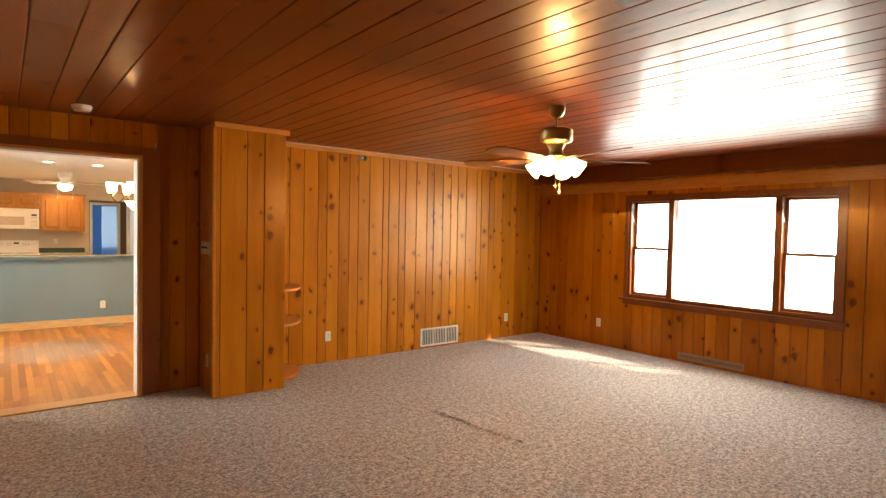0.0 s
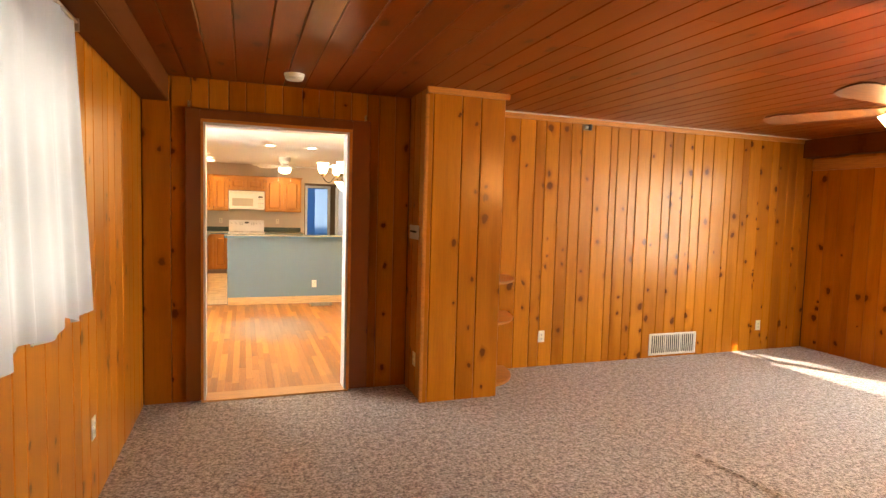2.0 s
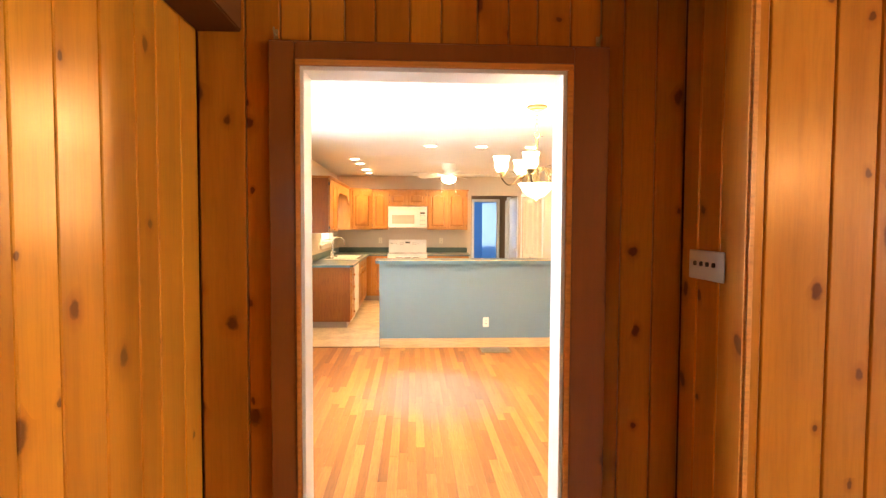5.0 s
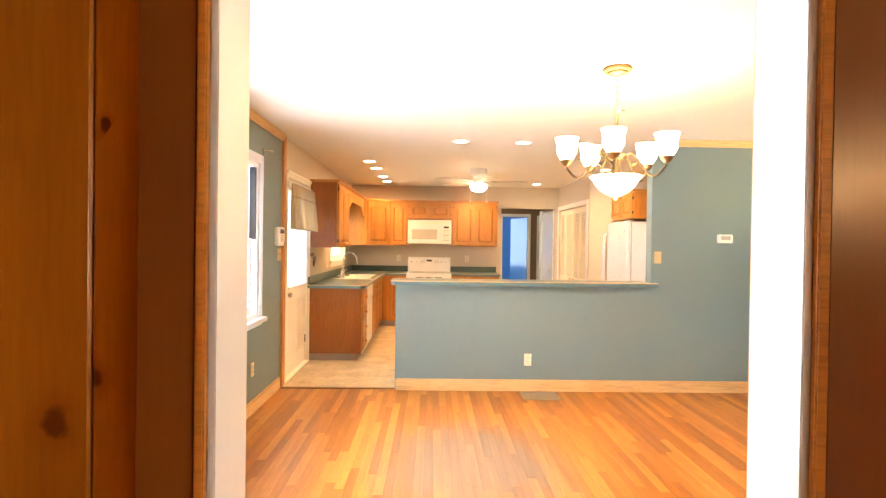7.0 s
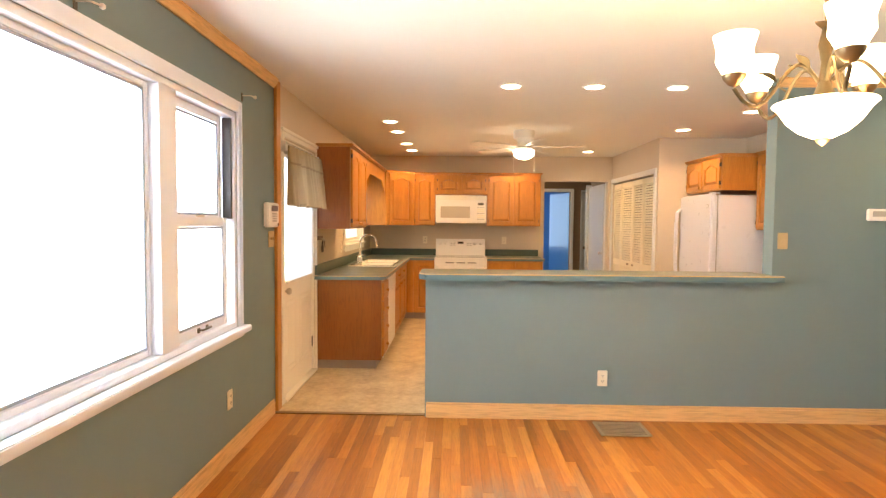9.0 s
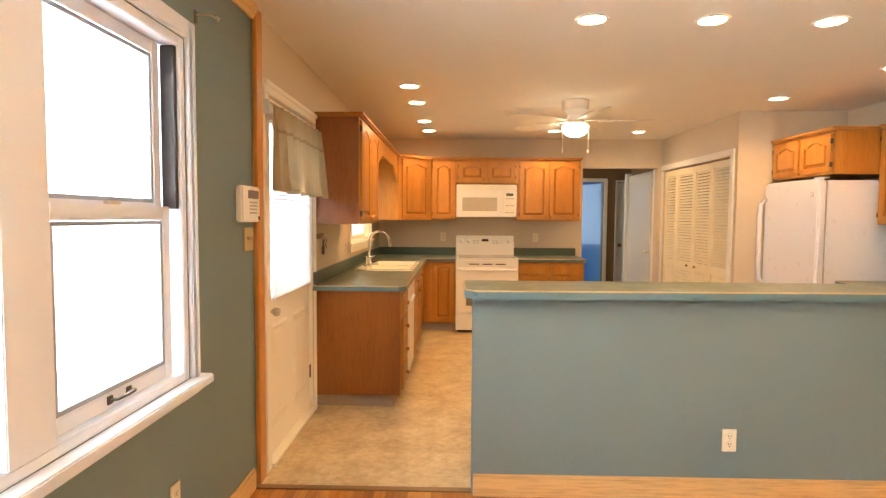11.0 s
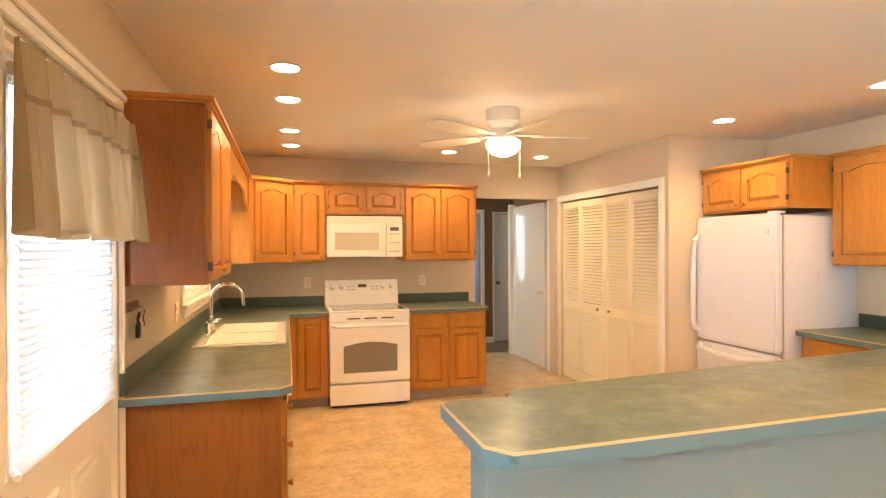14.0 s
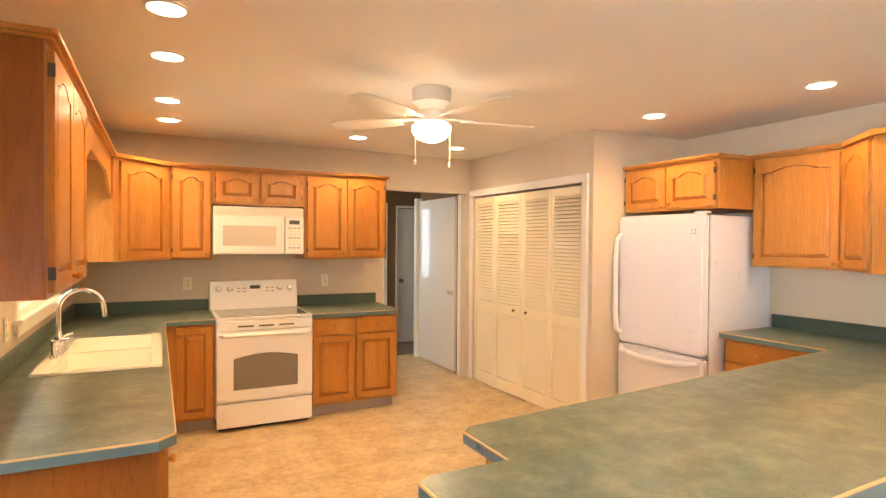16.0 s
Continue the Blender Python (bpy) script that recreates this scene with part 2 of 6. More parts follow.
MW_GLASS = plain("microwave_window", (0.50, 0.46, 0.39), 0.2, vary=0.03)
COOKTOP = plain("grey_ceramic_cooktop", (0.10, 0.09, 0.08), 0.1, vary=0.1, coat=0.5)
DISPLAY = plain("dark_display", (0.06, 0.06, 0.055), 0.15)
DISPLAY_VIOLET = plain("violet_display", (0.20, 0.17, 0.22), 0.25)
GREY_PRINT = plain("grey_print", (0.42, 0.41, 0.40), 0.5)
BLADE_WOOD = wood("fan_blade_wood", (0.15, 0.055, 0.016), (0.30, 0.13, 0.04), "x", rough=0.34)
BLADE_WHITE = plain("white_fan_blade", (0.78, 0.75, 0.70), 0.4)
VENT_METAL = plain("cream_vent_metal", (0.72, 0.66, 0.55), 0.45)
VENT_BROWN = plain("brown_floor_register", (0.33, 0.25, 0.16), 0.45)
VENT_DARK = plain("vent_shadow_gap", (0.05, 0.045, 0.04), 0.8)
HOOK = plain("key_rack_wood", (0.17, 0.07, 0.03), 0.4)
SHADE_GLOW = glow("lit_frosted_glass", (1.0, 0.80, 0.50), 4.3)
FAN_GLOW = glow("lit_tulip_glass", (1.0, 0.78, 0.42), 4.0)
KFAN_GLOW = glow("lit_white_globe", (1.0, 0.88, 0.66), 6.0)
CAN_GLOW = glow("lit_recessed_lens", (1.0, 0.86, 0.62), 18.0)
SCONCE_GLOW = glow("lit_sconce_glass", (1.0, 0.80, 0.42), 7.5)
DIM_OUT = glow("dim_outside_glow", (1.0, 0.97, 0.86), 0.75)
BRIGHT_OUT = glow("overexposed_daylight", (0.88, 0.95, 1.0), 2.4)


def make_glass():
    m, t, p = material("window_glass")
    p.inputs["Base Color"].default_value = (0.98, 0.99, 1.0, 1)
    p.inputs["Transmission Weight"].default_value = 1.0
    p.inputs["Roughness"].default_value = 0.0
    p.inputs["IOR"].default_value = 1.05
    return m


GLASS = make_glass()


def make_curtain(name, colour, through_light):
    m, t, p = material(name)
    n = Nodes(t)
    pos = n.put("NewGeometry").outputs["Position"]
    weave = n.noise(n.stretch(pos, (1, 1, 1)), 420.0, 2)
    c = n.mix(weave, tuple(a * 0.86 for a in colour), colour)
    n.link(c, p.inputs["Base Color"])
    p.inputs["Roughness"].default_value = 0.9
    tr = n.put("BsdfTranslucent", {"Color": c})
    mixer = n.put("MixShader", {0: through_light, 1: p.outputs[0], 2: tr.outputs[0]})
    n.link(mixer.outputs[0], t.nodes["Material Output"].inputs[0])
    n.link(n.bump(weave, 0.1, 0.001), p.inputs["Normal"])
    return m


SHEER = make_curtain("white_sheer_cotton", (0.56, 0.55, 0.53), 0.12)
TAUPE_CLOTH = make_curtain("taupe_valance_cloth", (0.52, 0.41, 0.25), 0.48)
BLIND = make_curtain("white_blind_slat", (0.74, 0.79, 0.88), 0.06)


def make_carpet():
    m, t, p = material("beige_carpet")
    n = Nodes(t)
    pos = n.put("NewGeometry").outputs["Position"]
    tuft = n.math("ADD", n.math("MULTIPLY", n.noise(pos, 52.0, 2, 0.8), 0.55), n.math("MULTIPLY", n.noise(pos, 21.0, 4, 0.8), 0.45))
    speck = n.put("TexVoronoi", {"Vector": pos, "Scale": 120.0}).outputs["Distance"]
    worn = n.noise(pos, 1.6, 3)
    c = n.ramp(tuft, [(0.39, (0.10, 0.074, 0.056)), (0.49, (0.32, 0.265, 0.22)), (0.59, (0.64, 0.57, 0.50))])
    c = n.mix(n.math("MULTIPLY", worn, 0.5), c, n.mix(1.0, c, (0.74, 0.70, 0.66), "MULTIPLY"))
    n.link(c, p.inputs["Base Color"])
    p.inputs["Roughness"].default_value = 1.0
    p.inputs["Sheen Weight"].default_value = 0.25
    n.link(n.bump(n.math("ADD", tuft, n.math("MULTIPLY", speck, -0.6)), 0.9, 0.012), p.inputs["Normal"])
    return m


def make_vinyl():
    m, t, p = material("tan_sheet_vinyl")
    n = Nodes(t)
    pos = n.put("NewGeometry").outputs["Position"]
    a = n.noise(pos, 5.0, 6, 0.65)
    b = n.noise(pos, 22.0, 4, 0.6)
    f = n.math("ADD", n.math("MULTIPLY", a, 0.6), n.math("MULTIPLY", b, 0.4))
    c = n.ramp(f, [(0.34, (0.36, 0.25, 0.13)), (0.48, (0.52, 0.39, 0.22)), (0.62, (0.66, 0.54, 0.34))])
    n.link(c, p.inputs["Base Color"])
    n.link(n.math("ADD", n.math("MULTIPLY", b, 0.25), 0.22), p.inputs["Roughness"])
    n.link(n.bump(b, 0.12, 0.003), p.inputs["Normal"])
    return m


def make_laminate():
    m, t, p = material("green_marbled_laminate")
    n = Nodes(t)
    pos = n.put("NewGeometry").outputs["Position"]
    a = n.noise(pos, 6.5, 6, 0.62)
    b = n.noise(pos, 24.0, 5, 0.7)
    f = n.math("ADD", n.math("MULTIPLY", a, 0.62), n.math("MULTIPLY", b, 0.38))
    c = n.ramp(f, [(0.38, (0.060, 0.090, 0.074)), (0.50, (0.108, 0.142, 0.110)), (0.62, (0.185, 0.215, 0.160))])
    n.link(c, p.inputs["Base Color"])
    n.link(n.math("ADD", n.math("MULTIPLY", n.noise(pos, 160.0, 2), 0.08), 0.25), p.inputs["Roughness"])
    return m


def make_floor_oak():
    m, t, p = material("worn_oak_strip_floor")
    n = Nodes(t)
    pos = n.put("NewGeometry").outputs["Position"]
    rnd = n.put("ObjectInfo").outputs["Random"]
    isl = n.put("NewGeometry").outputs["Random Per Island"]
    r = n.math("FRACT", n.math("ADD", rnd, isl))
    shift = n.put("CombineXYZ", {0: n.math("MULTIPLY", r, 9.0), 1: n.math("MULTIPLY", r, 17.0), 2: 0.0}).outputs[0]
    long = n.stretch(pos, (1, 0.06, 1), shift)
    wave = n.noise(long, 16.0, 4, 0.6)
    fine = n.noise(long, 130.0, 3, 0.6)
    tone = n.math("ADD", n.math("MULTIPLY", r, 0.40), n.math("MULTIPLY", wave, 0.60))
    c = n.ramp(tone, [(0.18, (0.20, 0.056, 0.007)), (0.5, (0.40, 0.140, 0.022)), (0.84, (0.62, 0.285, 0.062))])
    c = n.mix(0.5, c, n.mix(1.0, c, n.ramp(fine, [(0.35, (0.6,)), (0.55, (1.0,))]), "MULTIPLY"))
    centre = n.put("VectorMath", {0: pos, 1: (0.50, 7.72, 0.0)}, operation="SUBTRACT").outputs[0]
    spot = n.put("VectorMath", {0: n.stretch(centre, (0.95, 0.72, 0.0))}, operation="LENGTH").outputs["Value"]
    worn = n.put("MapRange", {0: n.math("ADD", spot, n.math("MULTIPLY", n.noise(n.stretch(pos, (1.6, 0.4, 1)), 5.0, 5, 0.75), 0.9)), 1: 0.78, 2: 1.15, 3: 0.74, 4: 0.0}).outputs[0]
    c = n.mix(worn, c, n.mix(wave, (0.13, 0.104, 0.080), (0.31, 0.262, 0.212)))
    n.link(c, p.inputs["Base Color"])
    n.link(n.math("ADD", n.math("MULTIPLY", wave, 0.2), n.math("ADD", n.math("MULTIPLY", worn, 0.22), 0.28)), p.inputs["Roughness"])
    p.inputs["Coat Weight"].default_value = 0.08
    p.inputs["Coat Roughness"].default_value = 0.25
    p.inputs["Specular IOR Level"].default_value = 0.35
    n.link(n.bump(n.math("ADD", fine, wave), 0.08, 0.002), p.inputs["Normal"])
    return m


CARPET, VINYL, LAMINATE, FLOOR_OAK = make_carpet(), make_vinyl(), make_laminate(), make_floor_oak()
EDGE_TEAL = plain("teal_laminate_edge", (0.105, 0.185, 0.215), 0.3, vary=0.12)
EDGE_TAN = plain("tan_laminate_line", (0.62, 0.42, 0.20), 0.4)
THRESHOLD = wood("oak_threshold", (0.40, 0.17, 0.045), (0.60, 0.30, 0.10), "x", rough=0.35)
OUT_GROUND = plain("pale_winter_ground", (0.55, 0.55, 0.52), 0.9, vary=0.15, scale=4)


# ---- mesh helpers ----
class B:
    """A small mesh builder: lists of corners and faces."""

    def __init__(self):
        self.v, self.f = [], []

    def add(self, verts, faces, m=None):
        k = len(self.v)
        self.v += [tuple(m @ Vector(c)) for c in verts] if m is not None else [tuple(c) for c in verts]
        self.f += [tuple(k + i for i in f) for f in faces]
        return self

    def box(self, x0, y0, z0, x1, y1, z1, m=None):
        return self.prism([(x0, y0), (x1, y0), (x1, y1), (x0, y1)], z0, z1, m)

    def prism(self, poly, z0, z1, m=None):
        """poly in x, y, raised from z0 to z1."""
        n = len(poly)
        return self.add([(x, y, z0) for x, y in poly] + [(x, y, z1) for x, y in poly],
                        [tuple(reversed(range(n))), tuple(range(n, 2 * n))] + [(i, (i + 1) % n, n + (i + 1) % n, n + i) for i in range(n)], m)

    def plate(self, poly, y0, y1, m=None):
        """poly in x, z, with depth from y0 to y1."""
        n = len(poly)
        return self.add([(x, y0, z) for x, z in poly] + [(x, y1, z) for x, z in poly],
                        [tuple(range(n)), tuple(reversed(range(n, 2 * n)))] + [(i, n + i, n + (i + 1) % n, (i + 1) % n) for i in range(n)], m)

    def lathe(self, profile, steps=24, m=None, scallop=0.0, lobes=6):
        """profile of radius, z, turned round z."""
        v, f = [], []
        for i in range(steps):
            a = 2 * math.pi * i / steps
            for k, (r, z) in enumerate(profile):
                w = 1 + scallop * math.cos(lobes * a) * (k / max(1, len(profile) - 1)) ** 2
                v.append((r * w * math.cos(a), r * w * math.sin(a), z))
        n = len(profile)
        for i in range(steps):
            j = (i + 1) % steps
            for k in range(n - 1):
                f.append((i * n + k, j * n + k, j * n + k + 1, i * n + k + 1))
        return self.add(v, f, m)

    def cyl(self, r, z0, z1, steps=20, m=None):
        return self.prism([(r * math.cos(2 * math.pi * i / steps), r * math.sin(2 * math.pi * i / steps)) for i in range(steps)], z0, z1, m)

    def tube(self, path, r, steps=10, m=None):
        path = [Vector(p) for p in path]
        v, f = [], []
        for i, p in enumerate(path):
            d = (path[min(i + 1, len(path) - 1)] - path[max(i - 1, 0)]).normalized()
            s = d.cross(Vector((0.13, 0.31, 0.94)))
            if s.length < 0.2:
                s = d.cross(Vector((1, 0, 0)))
            s.normalize()
            q = d.cross(s)
            for k in range(steps):
                a = 2 * math.pi * k / steps
                v.append(tuple(p + (s * math.cos(a) + q * math.sin(a)) * r))
        for i in range(len(path) - 1):
            for k in range(steps):
                f.append((i * steps + k, i * steps + (k + 1) % steps, (i + 1) * steps + (k + 1) % steps, (i + 1) * steps + k))
        f += [tuple(reversed(range(steps))), tuple(range(len(v) - steps, len(v)))]
        return self.add(v, f, m)

    def mesh(self, name, mat, bevel=0.0, smooth=True):
        me = bpy.data.meshes.new(name)
        me.from_pydata(self.v, [], self.f)
        bm = bmesh.new()
        bm.from_mesh(me)
        bmesh.ops.recalc_face_normals(bm, faces=bm.faces)
        if bevel:
            edges = [e for e in bm.edges if len(e.link_faces) == 2 and e.calc_face_angle(0) > 0.6]
            bmesh.ops.bevel(bm, geom=edges, offset=bevel, segments=2, affect="EDGES", clamp_overlap=True)
        bm.to_mesh(me)
        bm.free()
        if smooth:
            me.shade_smooth()
            me.set_sharp_from_angle(angle=radians(38))
        me.materials.append(mat)
        return me


def part(name, b, mat, parent, label="", bevel=0.0, smooth=True):
    ob = new(name, b.mesh(name, mat, bevel, smooth))
    ob.parent = parent
    return tagged(ob, label)


def thing(name, m, label, category, group=""):
    ob = new(name)
    ob.empty_display_size = 0.1
    ob.matrix_world = m
    return tagged(ob, label, category, group)


def setting(name, b, mat, label, category, bevel=0.0):
    return tagged(new(name, b.mesh(name, mat, bevel, smooth=False)), label, category, kind="structure")


def cells(b, axis, p0, p1, a0, a1, z0, z1, holes):
    """A wall slab across axis from p0 to p1, with rectangular holes (a0, a1, z0, z1) cut through."""
    ca = sorted({a0, a1, *[min(max(h[i], a0), a1) for h in holes for i in (0, 1)]})
    cz = sorted({z0, z1, *[min(max(h[i], z0), z1) for h in holes for i in (2, 3)]})
    for s, e in zip(ca, ca[1:]):
        lo = None
        for u, w in zip(cz, cz[1:]):
            mid = ((s + e) / 2, (u + w) / 2)
            free = not any(h[0] < mid[0] < h[1] and h[2] < mid[1] < h[3] for h in holes)
            if free and lo is None:
                lo = u
            if lo is not None and (not free or w == cz[-1]):
                hi = w if free else u
                if axis == "x":
                    b.box(p0, s, lo, p1, e, hi)
                else:
                    b.box(s, p0, lo, e, p1, hi)
                lo = None
    return b


H = 2.45   # ceiling height

# ---- the large structure ----
g = B().box(-300, -300, -0.30, 300, 300, -0.22)
setting("ground", g, OUT_GROUND, "pale bare ground round the house", "ground")
setting("floor_family", B().box(-0.75, -3.4, -0.12, 6.6, 5.16, 0.0).box(1.9, 5.16, -0.12, 6.6, 5.40, 0.0003), CARPET, "wall-to-wall beige speckled pile carpet, worn", "carpet")
setting("floor_kitchen", B().box(-1.40, 9.555, -0.12, 3.9, 14.36, 0.002), VINYL, "tan mottled sheet vinyl kitchen floor", "floor")
setting("floor_passage", B().box(0.7, 14.36, -0.12, 2.63, 15.75, 0.001), VINYL, "tan sheet vinyl in the hall passage", "floor")
setting("floor_hall", B().box(0.7, 15.75, -0.12, 4.3, 19.6, 0.0).box(2.63, 14.36, -0.12, 4.3, 15.75, 0.0), plain("dark_hall_floor", (0.16, 0.115, 0.08), 0.35, vary=0.2), "dark brown hall floor", "floor")
setting("floor_side_room", B().box(3.56, 6.0, -0.12, 6.6, 9.5, 0.0), CARPET, "beige carpet in the side room", "carpet")
setting("ceiling_white", B().box(-1.40, 5.27, H, 6.6, 14.40, H + 0.15).box(0.6, 14.40, H, 4.4, 19.7, H + 0.15), CEILING_WHITE, "smooth white painted ceiling", "ceiling")
setting("threshold", B().box(-0.182, 5.10, -0.02, 0.947, 5.30, 0.012), THRESHOLD, "worn oak threshold board in the cased opening", "threshold", 0.004)
setting("floor_strip", B().box(-1.23, 9.53, -0.02, -0.10, 9.57, 0.007), plain("brown_floor_strip", (0.22, 0.12, 0.05), 0.4), "brown transition strip between wood and vinyl", "trim")

# family room shell behind the boards
DOOR = (-0.165, 0.925, 0.0, 2.125)
setting("wall_family_north", cells(B(), "y", 5.17, 5.265, -1.40, 1.46, 0, H, [DOOR]).box(1.46, 4.68, 0, 2.07, 5.52, H).box(2.07, 5.39, 0, 6.6, 5.52, H), GROOVE, "wall behind the knotty pine boards", "wall")
FWIN = (1.45, 3.82, 0.72, 1.99)
setting("wall_family_east", cells(B(), "x", 6.47, 6.60, -3.4, 5.52, 0, H, [FWIN]), GROOVE, "window wall behind the knotty pine boards", "wall")
CWIN = (2.15, 3.30, 1.10, 2.10)
setting("wall_family_west", cells(B(), "x", -0.74, -0.60, -3.4, 5.27, 0, H, [CWIN]), GROOVE, "wall behind the knotty pine boards", "wall")
setting("wall_family_south", B().box(-0.74, -3.4, 0, 6.6, -3.25, H), PINE, "plain pine wall", "wall")
ceil = B().box(-0.74, -3.4, H + 0.016, 6.6, 5.52, H + 0.12)
random.seed(7)
x = -0.60
while x < 6.47:
    w = random.choice((0.155, 0.17, 0.17, 0.19))
    y = -3.3
    while y < 5.40:
        l = random.choice((2.4, 3.0, 3.6, 4.2))
        e = min(y + l, 5.40)
        d = random.uniform(0.0, 0.0012)
        q = random.uniform(0.0, 0.0016)
        ceil.plate([(x + 0.0015, H + 0.016), (x + w - 0.0015, H + 0.016), (x + w - 0.0015, H + 0.005 + d), (x + w - 0.007, H + d), (x + 0.007, H + q), (x + 0.0015, H + 0.005 + q)], y + 0.001, e - 0.001)
        y = e
    x += w
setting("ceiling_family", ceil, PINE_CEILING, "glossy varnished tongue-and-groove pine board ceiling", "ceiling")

# dining and kitchen shell
DWIN = (6.09, 8.87, 0.77, 2.07)
KDOOR = (9.77, 10.765, 0.0, 2.055)
KWIN = (12.20, 13.45, 1.14, 1.95)
setting("wall_dining_west", cells(B(), "x", -1.38, -1.23, 5.27, 9.60, 0, H, [DWIN]), TEAL, "muted teal painted dining wall", "wall")
setting("wall_kitchen_west", cells(B(), "x", -1.38, -1.23, 9.60, 14.40, 0, H, [KDOOR, KWIN]), TAN, "warm tan painted kitchen wall", "wall")
setting("wall_dining_south", cells(B(), "y", 5.265, 5.285, -1.38, 1.90, 0, H, [DOOR]).box(1.90, 5.525, 0, 3.56, 5.56, H).box(1.88, 5.265, 0, 1.90, 5.56, H), TEAL, "muted teal painted dining wall", "wall")
SDOOR = (7.58, 8.50, 0.0, 2.08)
setting("wall_dining_east", cells(B(), "x", 3.415, 3.56, 5.56, 9.66, 0, H, [SDOOR]), TEAL, "muted teal painted dining wall", "wall")
setting("wall_half", B().box(-0.108, 9.51, 0, 2.36, 9.64, 1.02), TEAL, "teal painted half wall under the breakfast bar", "wall")
setting("wall_dining_north", B().box(2.36, 9.51, 0, 3.56, 9.64, H), TEAL, "teal painted wall beside the bar opening", "wall")
KW = 14.25
setting("wall_kitchen_north", cells(B(), "y", KW, KW + 0.12, -1.38, 2.53, 0, H, [(1.485, 2.47, -0.1, 2.07)]), TAN, "warm tan painted kitchen wall", "wall")
CLO = (12.385, 14.19, 0.0, 2.03)
setting("wall_closet", cells(B(), "x", 2.53, 2.63, 12.27, KW, 0, H, [CLO]).box(2.63, 12.27, 0, 3.9, 12.37, H).box(3.2, 12.37, 0, 3.3, KW, H), TAN, "warm tan painted closet wall", "wall")
setting("wall_kitchen_east", B().box(3.56, 9.66, 0, 3.69, 12.27, H), TAN, "warm tan painted kitchen wall", "wall")
setting("wall_side_room", B().box(6.5, 5.9, 0, 6.6, 9.6, H).box(3.56, 9.5, 0, 6.6, 9.6, H).box(3.56, 5.9, 0, 6.6, 6.0, H), TAN, "plain wall of the side room", "wall")
setting("ceiling_side_room", B().box(6.6, 5.27, H, 6.7, 9.7, H + 0.1), CEILING_WHITE, "white ceiling edge", "ceiling")

# hall and blue room
BDOOR = (1.80, 2.362, 0.0, 2.03)
WDOOR = (2.595, 3.355, 0.0, 2.03)
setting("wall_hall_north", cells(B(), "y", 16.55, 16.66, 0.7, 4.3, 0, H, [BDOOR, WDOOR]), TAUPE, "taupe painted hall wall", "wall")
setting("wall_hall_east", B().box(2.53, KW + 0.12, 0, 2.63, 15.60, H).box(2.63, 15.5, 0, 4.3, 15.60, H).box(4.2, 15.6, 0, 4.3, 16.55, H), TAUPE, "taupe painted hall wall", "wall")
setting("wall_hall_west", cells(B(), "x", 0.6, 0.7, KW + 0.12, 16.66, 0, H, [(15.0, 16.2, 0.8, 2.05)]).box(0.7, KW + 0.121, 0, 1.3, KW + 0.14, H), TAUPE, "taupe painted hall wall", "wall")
setting("wall_blue_room", B().box(0.7, 16.66, 0, 0.78, 19.6, H).box(0.7, 19.5, 0, 4.3, 19.6, H).box(4.2, 16.66, 0, 4.3, 19.6, H).box(2.50, 16.67, 0, 4.2, 16.69, H).box(0.78, 16.67, 0, 1.70, 16.69, H), BLUE, "bright blue painted bedroom wall", "wall")


# ---- knotty pine boards, one by one ----
def board_run(parent, m, length, holes=(), z0=0.0, z1=H, widths=(0.10, 0.135, 0.15, 0.165, 0.19), seed=1, fixed=None):
    """Upright boards on a wall; local x runs along the wall, local -y faces the room."""
    rng = random.Random(seed)
    x, k = 0.0, 0
    while x < length - 0.004:
        w = fixed[k % len(fixed)] if fixed else rng.choice(widths)
        if length - x - w < 0.06:
            w = length - x
        k += 1
        cover = [h for h in holes if h[0] < x + w - 0.01 and h[1] > x + 0.01]
        spans = [(z0, z1)]
        for h in cover:
            spans = [s for lo, hi in spans for s in ((lo, min(hi, h[2])), (max(lo, h[3]), hi)) if s[1] - s[0] > 0.02]
        for lo, hi in spans:
            d = rng.uniform(-0.001, 0.001)
            b = B().prism([(x + 0.001, 0.018), (x + 0.001, 0.007 + d), (x + 0.004, 0.002 + d), (x + 0.009, d), (x + w - 0.006, d), (x + w - 0.001, 0.006 + d), (x + w - 0.001, 0.018)], lo, hi)
            ob = new("board", b.mesh("board", PINE, smooth=False))
            ob.parent = parent
            ob.matrix_local = m
        x += w


def wall_named(name):
    return bpy.data.objects[name]


north = wall_named("wall_family_north")
board_run(north, pose(2.09, 5.371, 0), 4.36, seed=11, fixed=(0.085, 0.15, 0.10, 0.165, 0.17, 0.11, 0.15, 0.135, 0.12, 0.15, 0.19))
board_run(north, pose(1.44, 4.661, 0), 0.65, fixed=(0.045, 0.235, 0.16, 0.21))
board_run(north, pose(1.441, 5.15, 0, 0, 0, -90), 0.47, fixed=(0.13, 0.16, 0.18))
board_run(north, pose(2.089, 4.68, 0, 0, 0, 90), 0.69, fixed=(0.17, 0.17, 0.175, 0.175))
board_run(north, pose(-0.58, 5.152, 0), 2.02, holes=[(0.33, 1.66, -1, 2.20)], fixed=(0.19, 0.14, 0.12, 0.14, 0.125, 0.14, 0.13, 0.15, 0.13, 0.12, 0.14, 0.13, 0.10, 0.14, 0.12))
board_run(wall_named("wall_family_east"), pose(6.452, 5.37, 0, 0, 0, -90), 8.6, holes=[(5.37 - 3.86, 5.37 - 1.41, 0.67, 2.03)], seed=5)
board_run(wall_named("wall_family_west"), pose(-0.581, -3.25, 0, 0, 0, 90), 8.40, holes=[(CWIN[0] + 3.20, CWIN[1] + 3.30, 1.05, 2.15)], seed=23, widths=(0.12, 0.145, 0.16, 0.20))

